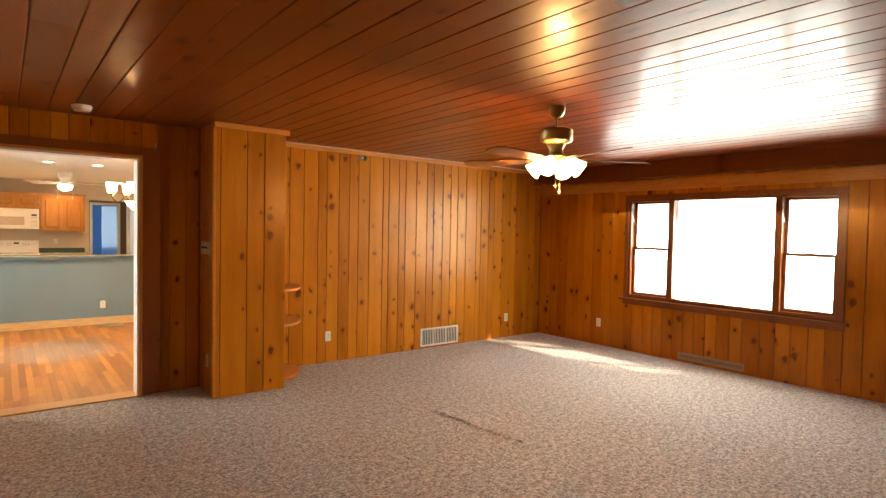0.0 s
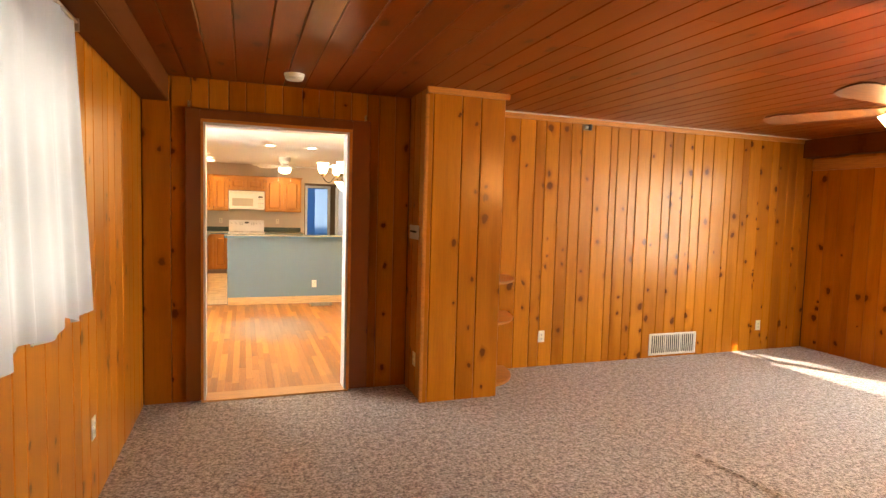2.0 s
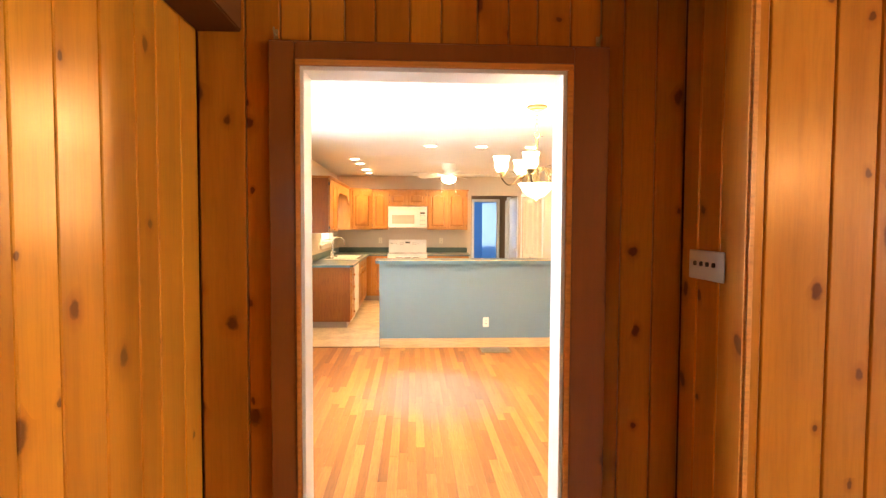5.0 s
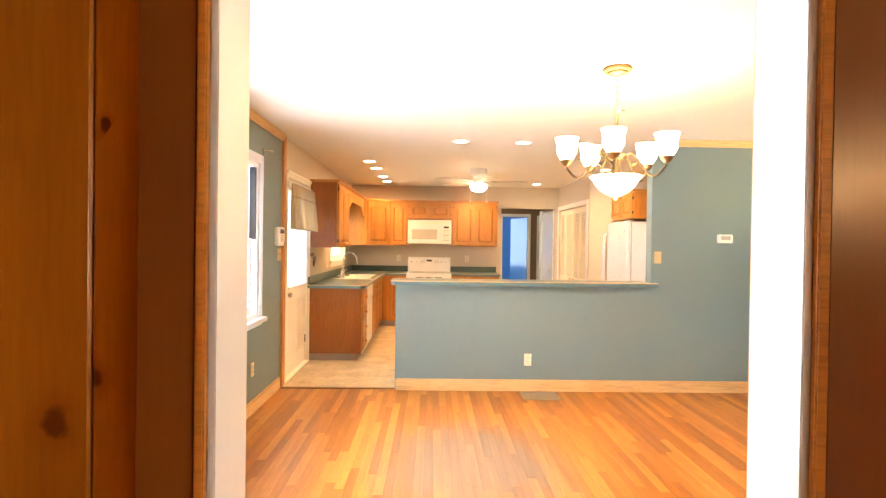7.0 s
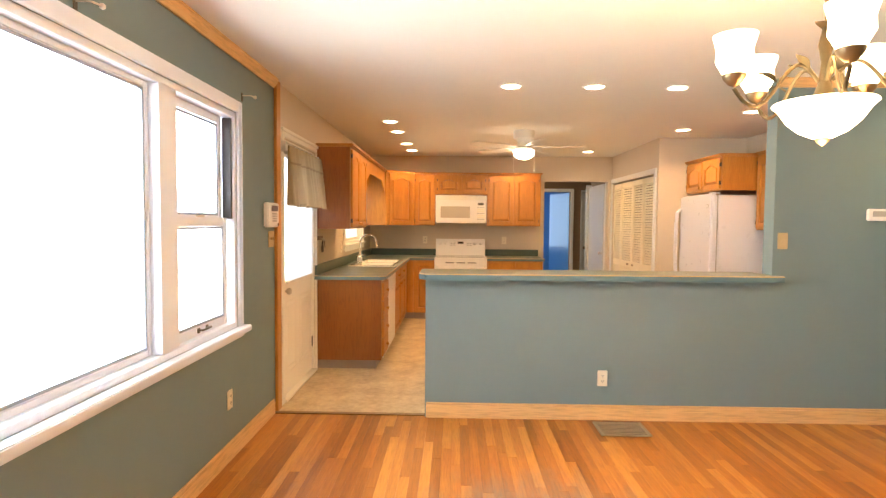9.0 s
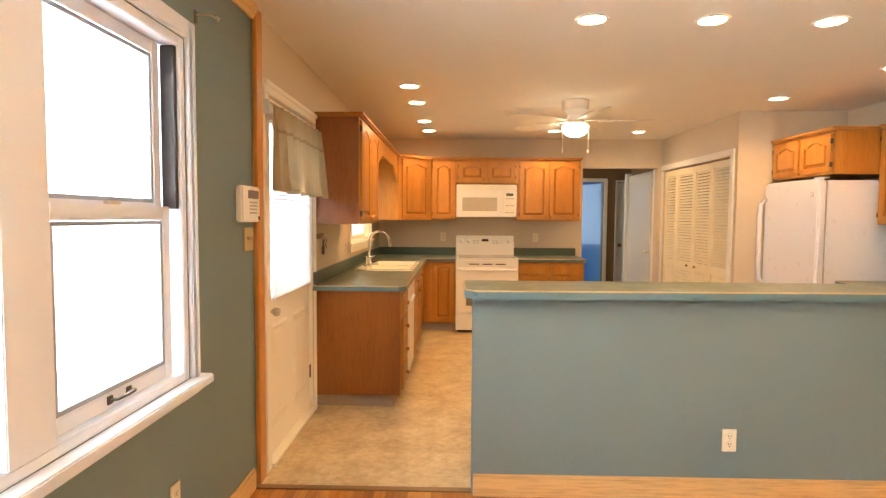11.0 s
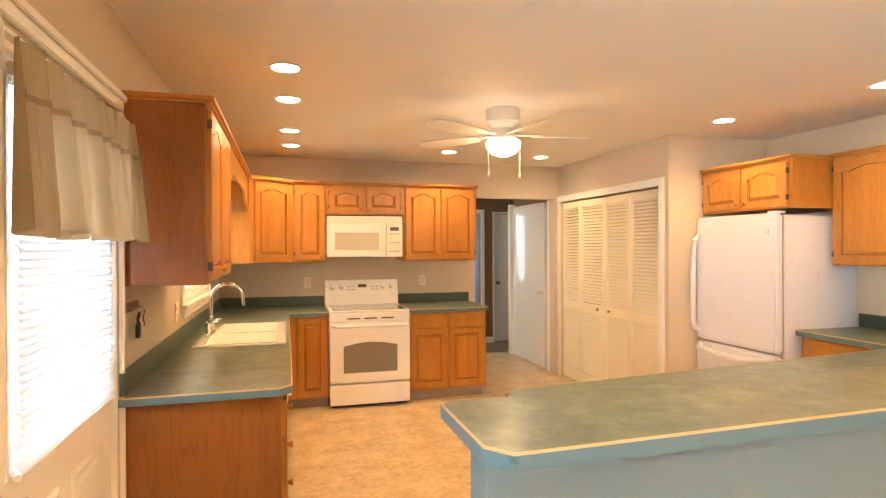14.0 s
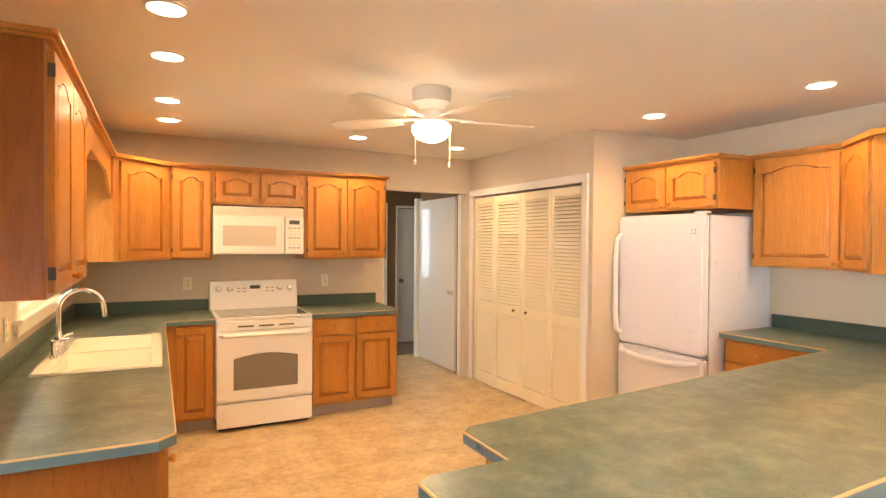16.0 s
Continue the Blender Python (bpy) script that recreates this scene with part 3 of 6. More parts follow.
setting("beam_west", B().box(-0.579, -3.2, 2.26, -0.40, 5.148, H - 0.002), PINE_BEAM, "dark pine box beam along the wall top", "beam", 0.006)
rng = random.Random(3)
edge = [(-3.2, H - 0.002)] + [(5.36, H - 0.002)]
low = []
y = 5.36
while y > -3.2:
    low.append((y, 2.245 + rng.uniform(-0.008, 0.012)))
    y -= rng.uniform(0.05, 0.13)
low.append((-3.2, 2.245))
beam = B().plate(edge + low, -0.18, 0.0, Matrix(((0, 1, 0, 6.45), (1, 0, 0, 0), (0, 0, 1, 0), (0, 0, 0, 1))))
setting("beam_east", beam, PINE_BEAM, "pine beam above the window with an uneven lower edge, shade in its colour", "beam")
setting("trim_header", B().box(6.425, 0.2, 2.10, 6.452, 5.36, 2.225), wood("pine_header", (0.36, 0.12, 0.025), (0.60, 0.26, 0.06), "y", knots=0.1, rough=0.3, spread=0.2), "horizontal pine header board above the window", "trim", 0.004)
setting("trim_cove", B().box(2.10, 5.342, 2.405, 6.27, 5.370, 2.457).box(1.425, 4.632, 2.405, 2.115, 4.660, 2.457), PINE_TRIM, "light pine cove moulding under the ceiling", "trim", 0.006)
setting("trim_corner", B().box(1.418, 4.648, 0.0, 1.448, 4.672, H - 0.05), PINE_TRIM, "rounded pine corner bead", "trim", 0.008)

# cased opening between family room and dining room
cas = B().box(-0.288, 5.112, 0.012, -0.183, 5.149, 2.215).box(0.948, 5.112, 0.012, 1.10, 5.149, 2.215)
cas.box(-0.288, 5.112, 2.215, 1.10, 5.149, 2.225).box(-0.183, 5.112, 2.148, 0.948, 5.149, 2.215)
setting("door_casing", cas, PINE_CASING, "stained pine casing round the cased opening", "door casing", 0.004)
setting("door_bead", B().box(-0.183, 5.106, 0.012, -0.1652, 5.135, 2.125).box(0.9252, 5.106, 0.012, 0.948, 5.135, 2.125).box(-0.183, 5.106, 2.1252, 0.948, 5.135, 2.148), PINE_TRIM, "narrow light pine bead inside the casing", "trim", 0.003)
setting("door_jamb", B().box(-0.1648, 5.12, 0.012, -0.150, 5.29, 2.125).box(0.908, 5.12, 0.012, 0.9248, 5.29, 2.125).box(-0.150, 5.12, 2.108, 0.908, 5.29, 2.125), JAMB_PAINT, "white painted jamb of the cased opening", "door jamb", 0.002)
setting("door_casing_dining", B().box(-0.24, 5.285, 0.0, -0.154, 5.302, 2.19).box(0.912, 5.285, 0.0, 1.0, 5.302, 2.19).box(-0.154, 5.285, 2.112, 0.912, 5.302, 2.19), OAK_TRIM_Z, "oak casing on the dining side", "door casing", 0.004)

# Unseen overhang, added to cut the sun coming through the upper window.
setting("eave", B().box(6.6, -4.5, 2.56, 7.30, 6.0, 2.70), WHITE_PAINT, "unseen roof overhang added to trim the sun patch on the carpet", "eave")

# dining trim
base = B().box(-1.228, 5.30, 0.0, -1.212, 9.53, 0.095).box(-1.228, 5.30, 0.095, -1.217, 9.53, 0.112)
setting("baseboard_west", base, OAK_TRIM, "light oak baseboard", "baseboard", 0.003)
base = B().box(-0.10, 9.492, 0.0, 3.39, 9.509, 0.095).box(-0.10, 9.497, 0.095, 3.39, 9.509, 0.112)
setting("baseboard_north", base, OAK_TRIM_X, "light oak baseboard below the half wall", "baseboard", 0.003)
setting("baseboard_east", B().box(3.396, 8.60, 0.0, 3.413, 9.49, 0.105).box(3.396, 5.6, 0.0, 3.413, 7.48, 0.105), OAK_TRIM, "light oak baseboard", "baseboard", 0.003)


def crown(x0, y0, x1, y1, along):
    b = B()
    p = [(0, 0), (0, -0.062), (0.012, -0.062), (0.04, -0.018), (0.04, 0)]
    if along == "y":
        s = 1 if x1 > x0 else -1
        b.plate([(s * a, H - 0.002 + z) for a, z in p], y0, y1, Matrix.Translation((x0, 0, 0)))
    else:
        b.add([(x, y0 - a, H - 0.002 + z) for x in (x0, x1) for a, z in p], [(0, 1, 2, 3, 4), (9, 8, 7, 6, 5)] + [(i, 5 + i, 5 + (i + 1) % 5, (i + 1) % 5) for i in range(5)])
    return b


setting("crown_west", crown(-1.229, 5.30, -1.0, 9.57, "y"), OAK_TRIM, "light oak crown moulding", "crown moulding")
setting("crown_north", crown(2.36, 9.509, 3.413, 9.509, "x"), OAK_TRIM_X, "light oak crown moulding", "crown moulding")
setting("crown_east", crown(3.414, 5.58, 3.0, 9.50, "y"), OAK_TRIM, "light oak crown moulding", "crown moulding")
setting("trim_corner_oak", B().box(-1.229, 9.575, 0.0, -1.205, 9.665, H - 0.002), OAK_TRIM_Z, "oak corner casing between dining room and kitchen", "trim", 0.004)
sd = B().box(3.392, 8.50, 0.0, 3.414, 8.585, 2.08).box(3.392, 7.495, 0.0, 3.414, 7.58, 2.08).box(3.392, 7.58, 2.08, 3.414, 8.50, 2.165)
setting("door_casing_side", sd, OAK_TRIM_Z, "light oak door casing", "door casing", 0.004)
setting("door_casing_block", B().box(3.384, 8.492, 2.075, 3.414, 8.595, 2.178).box(3.384, 7.485, 2.075, 3.414, 7.588, 2.178), OAK_TRIM_Z, "oak corner rosette blocks", "trim", 0.006)
setting("jamb_side", B().box(3.414, 8.482, 0.0, 3.56, 8.499, 2.079).box(3.414, 7.581, 0.0, 3.56, 7.598, 2.079).box(3.414, 7.598, 2.062, 3.56, 8.482, 2.079), OAK_TRIM_Z, "oak door jamb", "door jamb")

# kitchen trim, closet and hall trim
setting("closet_casing", B().box(2.508, 12.315, 0.0, 2.529, 12.383, 2.032).box(2.508, 14.192, 0.0, 2.529, KW - 0.002, 2.032).box(2.508, 12.315, 2.032, 2.529, KW - 0.002, 2.10), WHITE_PAINT, "white painted closet casing", "door casing", 0.004)
setting("baseboard_kitchen", B().box(2.512, 12.272, 0.0, 2.529, 12.314, 0.09).box(2.53, 12.252, 0.0, 3.0, 12.269, 0.09), WHITE_PAINT, "white painted baseboard", "baseboard", 0.003)
hc = B().box(1.735, 16.528, 0.0, 1.798, 16.549, 2.032).box(2.364, 16.528, 0.0, 2.425, 16.549, 2.032).box(1.735, 16.528, 2.032, 2.425, 16.549, 2.095)
hc.box(2.565, 16.53, 0.0, 2.593, 16.549, 2.032).box(3.357, 16.53, 0.0, 3.40, 16.549, 2.032).box(2.565, 16.53, 2.032, 3.40, 16.549, 2.065)
setting("door_casing_hall", hc, WHITE_PAINT, "white painted hall door casings", "door casing", 0.003)
setting("baseboard_hall", B().box(0.75, 16.535, 0.0, 1.733, 16.549, 0.09).box(2.427, 16.535, 0.0, 2.563, 16.549, 0.09), WHITE_PAINT, "white painted baseboard", "baseboard")


# ---- family room ----
def outside_glow(name, m, w, h, mat=BRIGHT_OUT):
    b = B().box(-w / 2, 0, -h / 2, w / 2, 0.02, h / 2)
    ob = tagged(new(name, b.mesh(name, mat, smooth=False)), "glowing sheet that stands in for daylight outside the window", "backdrop", kind="structure")
    ob.matrix_world = m
    return ob


outside_glow("backdrop_east", pose(10.5, 2.6, 1.5, 0, 0, -90), 16, 9).visible_shadow = False
outside_glow("backdrop_west", pose(-4.2, 6.0, 1.5, 0, 0, 90), 34, 9).visible_shadow = False
# Added dim sheets: they block the brighter backdrop and sky at these two openings.
outside_glow("backdrop_kitchen", pose(-1.75, 12.82, 1.52, 0, 0, 90), 2.1, 1.7, DIM_OUT)
outside_glow("backdrop_hall", pose(0.32, 15.6, 1.45, 0, 0, 90), 1.7, 1.8, DIM_OUT)


def pane(parent, x0, z0, x1, z1, y):
    ob = part("pane", B().box(x0, y, z0, x1, y + 0.004, z1), GLASS, parent, "clear window glass", smooth=False)
    ob.visible_shadow = False
    return ob


def frame_ring(b, x0, z0, x1, z1, w, y0, y1):
    b.box(x0, y0, z0, x0 + w, y1, z1).box(x1 - w, y0, z0, x1, y1, z1)
    return b.box(x0 + w, y0, z0, x1 - w, y1, z0 + w).box(x0 + w, y0, z1 - w, x1 - w, y1, z1)


def double_hung(parent, x0, z0, x1, z1, mat, y=0.05, stile=0.034, bead=False):
    mid = (z0 + z1) / 2
    up = part("upper_sash", frame_ring(B(), x0, mid - 0.015, x1, z1, stile - 0.003, y + 0.03, y + 0.058), mat, parent, bevel=0.003)
    lo = part("lower_sash", frame_ring(B(), x0, z0, x1, mid + 0.018, stile, y, y + 0.028), mat, parent, bevel=0.003)
    pane(up, x0 + stile - 0.005, mid, x1 - stile + 0.005, z1 - stile + 0.005, y + 0.042)
    pane(lo, x0 + stile - 0.003, z0 + stile - 0.003, x1 - stile + 0.003, mid, y + 0.013)
    if bead:
        s = stile + 0.001
        part("glazing_bead", frame_ring(B(), x0 + s, mid + 0.03, x1 - s, z1 - s, 0.014, y + 0.032, y + 0.040), GLAZING, up, "blue-grey glazing bead")
        part("glazing_bead", frame_ring(B(), x0 + s, z0 + s, x1 - s, mid + 0.017 - stile, 0.014, y + 0.003, y + 0.011), GLAZING, lo, "blue-grey glazing bead")
    part("sash_lock", B().box((x0 + x1) / 2 - 0.03, y - 0.004, mid + 0.018, (x0 + x1) / 2 + 0.03, y + 0.02, mid + 0.03), NICKEL, lo, bevel=0.003)
    return lo


w1 = tagged(thing("window_1", pose(6.45, 3.82, 0, 0, 0, -90), "wide dark wood picture window with two narrow sash windows", "window"), kind="structure")
fr = frame_ring(B(), 0.0, 0.72, 2.37, 1.99, 0.03, 0.0, 0.15)
fr.box(0.545, 0.0, 0.75, 0.615, 0.12, 1.96).box(1.765, 0.0, 0.75, 1.835, 0.12, 1.96)
part("window_frame", fr, PINE_DARK, w1, bevel=0.003)
part("casing", B().box(-0.055, -0.018, 0.70, 0.0, 0.0, 2.045).box(2.37, -0.018, 0.70, 2.425, 0.0, 2.045).box(0.0, -0.018, 1.99, 2.37, 0.0, 2.045), PINE_DARK, w1, bevel=0.003)
part("window_sill", B().box(-0.10, -0.055, 0.675, 2.47, 0.03, 0.702).box(-0.06, -0.02, 0.62, 2.43, 0.0, 0.674), PINE_DARK, w1, bevel=0.004)
double_hung(w1, 0.03, 0.75, 0.545, 1.96, PINE_DARK)
double_hung(w1, 1.835, 0.75, 2.34, 1.96, PINE_DARK)
pane(w1, 0.615, 0.75, 1.765, 1.96, 0.07)

w2 = tagged(thing("window_2", pose(-0.58, 2.15, 0, 0, 0, 90), "dark wood window behind a white curtain", "window"), kind="structure")
part("window_frame", frame_ring(B(), 0.0, 1.10, 1.15, 2.10, 0.035, 0.0, 0.16), PINE_DARK, w2, bevel=0.003)
part("casing", frame_ring(B(), -0.05, 1.05, 1.20, 2.15, 0.05, -0.016, 0.0), PINE_DARK, w2, bevel=0.003)
double_hung(w2, 0.035, 1.135, 1.115, 2.065, PINE_DARK)


def cloth(length, z0, z1, waves, depth, seed, gather=1.0, sag=0.015):
    """A hanging cloth with uneven folds; local x along the rod."""
    rng = random.Random(seed)
    nx, nz = int(length / 0.004), 26
    phase = [rng.uniform(0, 6.28) for _ in range(4)]
    b = B()
    v, f = [], []
    for k in range(nz + 1):
        h = k / nz
        for i in range(nx + 1):
            s = i / nx
            a = depth * (0.35 + 0.65 * (1 - h)) * (math.sin(waves * 6.283 * s + phase[0] + 0.6 * math.sin(5 * s + phase[1])) + 0.45 * math.sin(waves * 2.3 * 6.283 * s + phase[2] + 1.4 * h))
            z = z0 + (z1 - z0) * h - (1 - h) * sag * math.sin(3.5 * s * waves + phase[3])
            x = length * s + (1 - h) * 0.03 * math.sin(waves * 3.1 * s + phase[1]) + (1 - h) * (s - 0.5) * 0.10 * gather
            v.append((x, -0.055 - a - 0.02 * (1 - h), z))
    for k in range(nz):
        for i in range(nx):
            p = k * (nx + 1) + i
            f.append((p, p + 1, p + nx + 2, p + nx + 1))
    return b.add(v, f)


cur = thing("curtain", pose(-0.58, 1.95, 0, 0, 0, 90), "white sheer cotton curtain hanging over the window", "curtain")
part("cloth", cloth(1.24, 1.06, 2.24, 6, 0.020, 4, 1.0, 0.022), SHEER, cur)
part("rod", B().tube([(-0.05, -0.06, 2.235), (1.30, -0.06, 2.235)], 0.009), NICKEL, cur)
part("bracket", B().box(-0.05, -0.07, 2.20, -0.03, 0.0, 2.25), NICKEL, cur)
part("bracket", B().box(1.27, -0.07, 2.20, 1.29, 0.0, 2.25), NICKEL, cur)


def tulip(r0, r1, h, lip=0.0):
    p = [(r0, 0.0), (r0 * 1.25, h * 0.12), (r0 * 1.5 + 0.2 * (r1 - r0), h * 0.35), (r0 + 0.62 * (r1 - r0), h * 0.65), (r0 + 0.85 * (r1 - r0), h * 0.88), (r1, h)]
    return p + [(r1 - 0.004, h)] + [(max(a - 0.004, 0.004), b) for a, b in reversed(p[:-1])]


def ceiling_fan(name, m, label, blade_mat, metal_mat, shade_mat, lights, drop, blade_z, angle, reach, hugger):
    fan = thing(name, m, label, "ceiling fan")
    if hugger:
        part("canopy", B().lathe([(0.004, 0.0), (0.115, 0.0), (0.118, -0.02), (0.112, -0.085), (0.09, -0.10), (0.07, -0.13), (0.075, -0.15), (0.075, -0.185), (0.004, -0.19)], 36), metal_mat, fan)
    else:
        part("canopy", B().lathe([(0.004, 0.0), (0.058, 0.0), (0.062, -0.02), (0.056, -0.05), (0.035, -0.075), (0.012, -0.08)], 28), metal_mat, fan)
        part("rod", B().cyl(0.011, -drop, -0.07, 12), metal_mat, fan)
        part("motor", B().lathe([(0.012, -drop + 0.01), (0.09, -drop), (0.118, -drop - 0.015), (0.12, -drop - 0.085), (0.11, -drop - 0.10), (0.07, -drop - 0.115), (0.05, -drop - 0.16), (0.055, -drop - 0.20), (0.004, -drop - 0.215)], 36), metal_mat, fan)
    for i in range(5):
        r = Matrix.Rotation(radians(angle + 72 * i), 4, "Z") @ Matrix.Translation((0, 0, blade_z)) @ Matrix.Rotation(radians(11), 4, "X")
        pts = [(0.20, -0.045), (0.30, -0.062), (reach - 0.08, -0.072), (reach - 0.02, -0.055), (reach, -0.02), (reach, 0.02), (reach - 0.02, 0.055), (reach - 0.08, 0.072), (0.30, 0.062), (0.20, 0.045)]
        blade = part("blade", B().prism(pts, -0.004, 0.004, r), blade_mat, fan, bevel=0.0015)
        part("blade_iron", B().prism([(0.08, -0.012), (0.17, -0.014), (0.23, -0.04), (0.27, -0.03), (0.27, 0.03), (0.23, 0.04), (0.17, 0.014), (0.08, 0.012)], 0.005, 0.012, r), metal_mat, blade)
    return fan


fan1 = ceiling_fan("ceiling_fan", pose(3.14, 2.26, H), "bronze ceiling fan with wooden blades and lit tulip glass shades", BLADE_WOOD, BRASS, FAN_GLOW, 4, 0.155, -0.385, -30, 0.73, False)
for i in range(4):
    a = radians(20 + 90 * i)
    r = Matrix.Rotation(a, 4, "Z") @ Matrix.Translation((0.085, 0, -0.385)) @ Matrix.Rotation(radians(128), 4, "Y")
    arm = part("light_arm", B().tube([(0.03 * math.cos(a), 0.03 * math.sin(a), -0.35), (0.07 * math.cos(a), 0.07 * math.sin(a), -0.365), (0.10 * math.cos(a), 0.10 * math.sin(a), -0.395)], 0.012), BRASS, fan1)
    part("shade", B().lathe(tulip(0.026, 0.066, 0.125), 24, r, 0.06, 6), FAN_GLOW, arm, "lit frosted tulip glass shade")
for dx, dz in ((-0.02, -0.55), (0.025, -0.60)):
    part("pull_chain", B().tube([(dx, -0.02, -0.37), (dx, -0.02, dz)], 0.0022, 6).lathe([(0.001, dz), (0.008, dz - 0.012), (0.008, dz - 0.025), (0.001, dz - 0.035)], 10, Matrix.Translation((dx, -0.02, 0))), BRASS, fan1)
lamp("fan_bulb", "POINT", pose(3.14, 2.26, 1.86), FAN_LAMP, WARM, radius=0.09)

det = thing("smoke_detector", pose(0.455, 4.71, H), "round off-white smoke detector on the pine ceiling", "smoke detector")
part("base", B().lathe([(0.001, 0.0), (0.072, 0.0), (0.072, -0.012), (0.001, -0.012)], 32), ALMOND, det)
part("cover", B().lathe([(0.066, -0.012), (0.066, -0.028), (0.055, -0.042), (0.02, -0.046), (0.001, -0.046)], 32), ALMOND, det, "slotted cover")

shelf = thing("corner_shelf", pose(2.092, 5.368, 0), "three rounded pine corner shelves in the alcove", "corner shelf")
for z in (0.04, 0.575, 0.925):
    pts = [(0.0, 0.0)] + [(0.40 * math.cos(-math.pi / 2 * k / 10), 0.55 * math.sin(-math.pi / 2 * k / 10)) for k in range(11)]
    part("shelf", B().prism(pts, z - 0.022, z), PINE_TRIM, shelf, bevel=0.004)


def outlet(m, mat=IVORY, kind="outlet", label="ivory duplex wall outlet", gangs=1, margin=0.0, toggle_mat=None):
    o = thing("wall_outlet" if kind == "outlet" else "light_switch", m, label, "outlet" if kind == "outlet" else "light switch", "wall plates")
    w = 0.036 + margin + 0.023 * (gangs - 1)
    part("plate", B().box(-w, -0.006, -0.058, w, 0.0, 0.058), mat, o, bevel=0.003)
    for g in range(gangs):
        x = (g - (gangs - 1) / 2) * 0.046
        if kind == "outlet":
            for z in (-0.020, 0.020):
                sock = part("socket", B().cyl(0.0165, 0.0, 0.0035, 16, Matrix.Translation((x, -0.006, z)) @ Matrix.Rotation(radians(90), 4, "X")), mat, o)
                part("slot", B().box(x - 0.008, -0.0102, z - 0.002, x - 0.005, -0.0094, z + 0.008).box(x + 0.005, -0.0102, z - 0.002, x + 0.008, -0.0094, z + 0.008).box(x - 0.002, -0.0102, z - 0.011, x + 0.002, -0.0094, z - 0.006), OUTLET_DARK, sock)
        else:
            part("toggle", B().box(x - 0.005, -0.018, -0.004, x + 0.005, -0.006, 0.014), toggle_mat or mat, o, bevel=0.002)
    return o


outlet(pose(2.90, 5.370, 0.30))
outlet(pose(5.75, 5.370, 0.29))
outlet(pose(6.450, 4.26, 0.31, 0, 0, -90))
outlet(pose(1.440, 4.87, 0.30, 0, 0, -90))
outlet(pose(-0.580, 3.66, 0.40, 0, 0, 90))
outlet(pose(1.438, 4.94, 1.335, 0, 0, -90), plain("steel_switch_plate", (0.66, 0.64, 0.60), 0.32, 0.35), "switch", "four-gang steel light switch plate with dark toggles", 4, 0.025, OUTLET_DARK)


def grille(name, m, w, h, columns, label, mat, slats, flat=False):
    g = thing(name, m, label, "vent", )
    part("backing", B().box(0.01, -0.002, 0.01, w - 0.01, 0.0, h - 0.01), VENT_DARK, g, smooth=False)
    part("frame", frame_ring(B(), 0, 0, w, h, 0.022, -0.012, 0.0), mat, g, bevel=0.003)
    cw = (w - 0.044) / columns
    for c in range(1, columns):
        part("mullion", B().box(0.022 + cw * c - 0.007, -0.011, 0.022, 0.022 + cw * c + 0.007, -0.001, h - 0.022), mat, g)
    for i in range(slats):
        if flat:
            z = 0.026 + (h - 0.052) * i / max(1, slats - 1)
            part("slat", B().box(0.022, -0.008, z - 0.002, w - 0.022, -0.002, z + 0.002), mat, g, smooth=False)
        else:
            x = 0.03 + (w - 0.06) * i / max(1, slats - 1)
            part("slat", B().box(x - 0.0035, -0.009, 0.022, x + 0.0035, -0.002, h - 0.022), mat, g, smooth=False)
    return g


grille("wall_vent", pose(4.21, 5.370, 0.025), 0.63, 0.235, 3, "cream metal return-air grille low on the pine wall", VENT_METAL, 22)
grille("baseboard_register", pose(6.450, 3.09, 0.03, 0, 0, -90), 0.78, 0.085, 1, "brown metal baseboard register under the window", VENT_BROWN, 5, True)

# small device high on the wall, built as a bracket
dev = thing("wall_bracket", pose(3.32, 5.368, 2.375), "small dark metal device bracket near the ceiling", "bracket")
part("plate", B().box(-0.05, -0.01, -0.03, 0.05, 0.0, 0.03), BRONZE, dev, bevel=0.004)
part("knuckle", B().lathe([(0.001, -0.03), (0.02, -0.025), (0.022, 0.0), (0.02, 0.025), (0.001, 0.03)], 16, Matrix.Translation((0.02, -0.03, 0))), OUTLET_DARK, dev)
part("clip", B().box(-0.03, -0.035, -0.012, 0.0, -0.01, 0.014), NICKEL, dev, bevel=0.003)
for x in (-0.265, 1.06):
    hk = thing("curtain_hook", pose(x, 5.150, 2.25), "small brass curtain rod hook beside the casing", "hook", "curtain hooks")
    part("plate", B().box(-0.009, -0.004, -0.025, 0.009, 0.0, 0.025), BRASS, hk)
    part("hook", B().tube([(0, -0.004, 0.0), (0, -0.03, 0.0), (0, -0.04, 0.012), (0, -0.036, 0.022)], 0.004, 8), BRASS, hk)
seam = B()
pts = [(2.86, 3.30), (2.875, 3.1), (2.89, 2.9), (2.905, 2.7), (2.925, 2.5), (2.95, 2.33)]
for (xa, ya), (xb, yb) in zip(pts, pts[1:]):
    seam.add([(xa - 0.03, ya, 0.001), (xa, ya, 0.013), (xa + 0.03, ya, 0.001), (xb - 0.03, yb, 0.001), (xb, yb, 0.013), (xb + 0.03, yb, 0.001)], [(0, 1, 4, 3), (1, 2, 5, 4)])
setting("carpet_seam", seam, CARPET, "raised seam ridge in the carpet", "carpet seam")

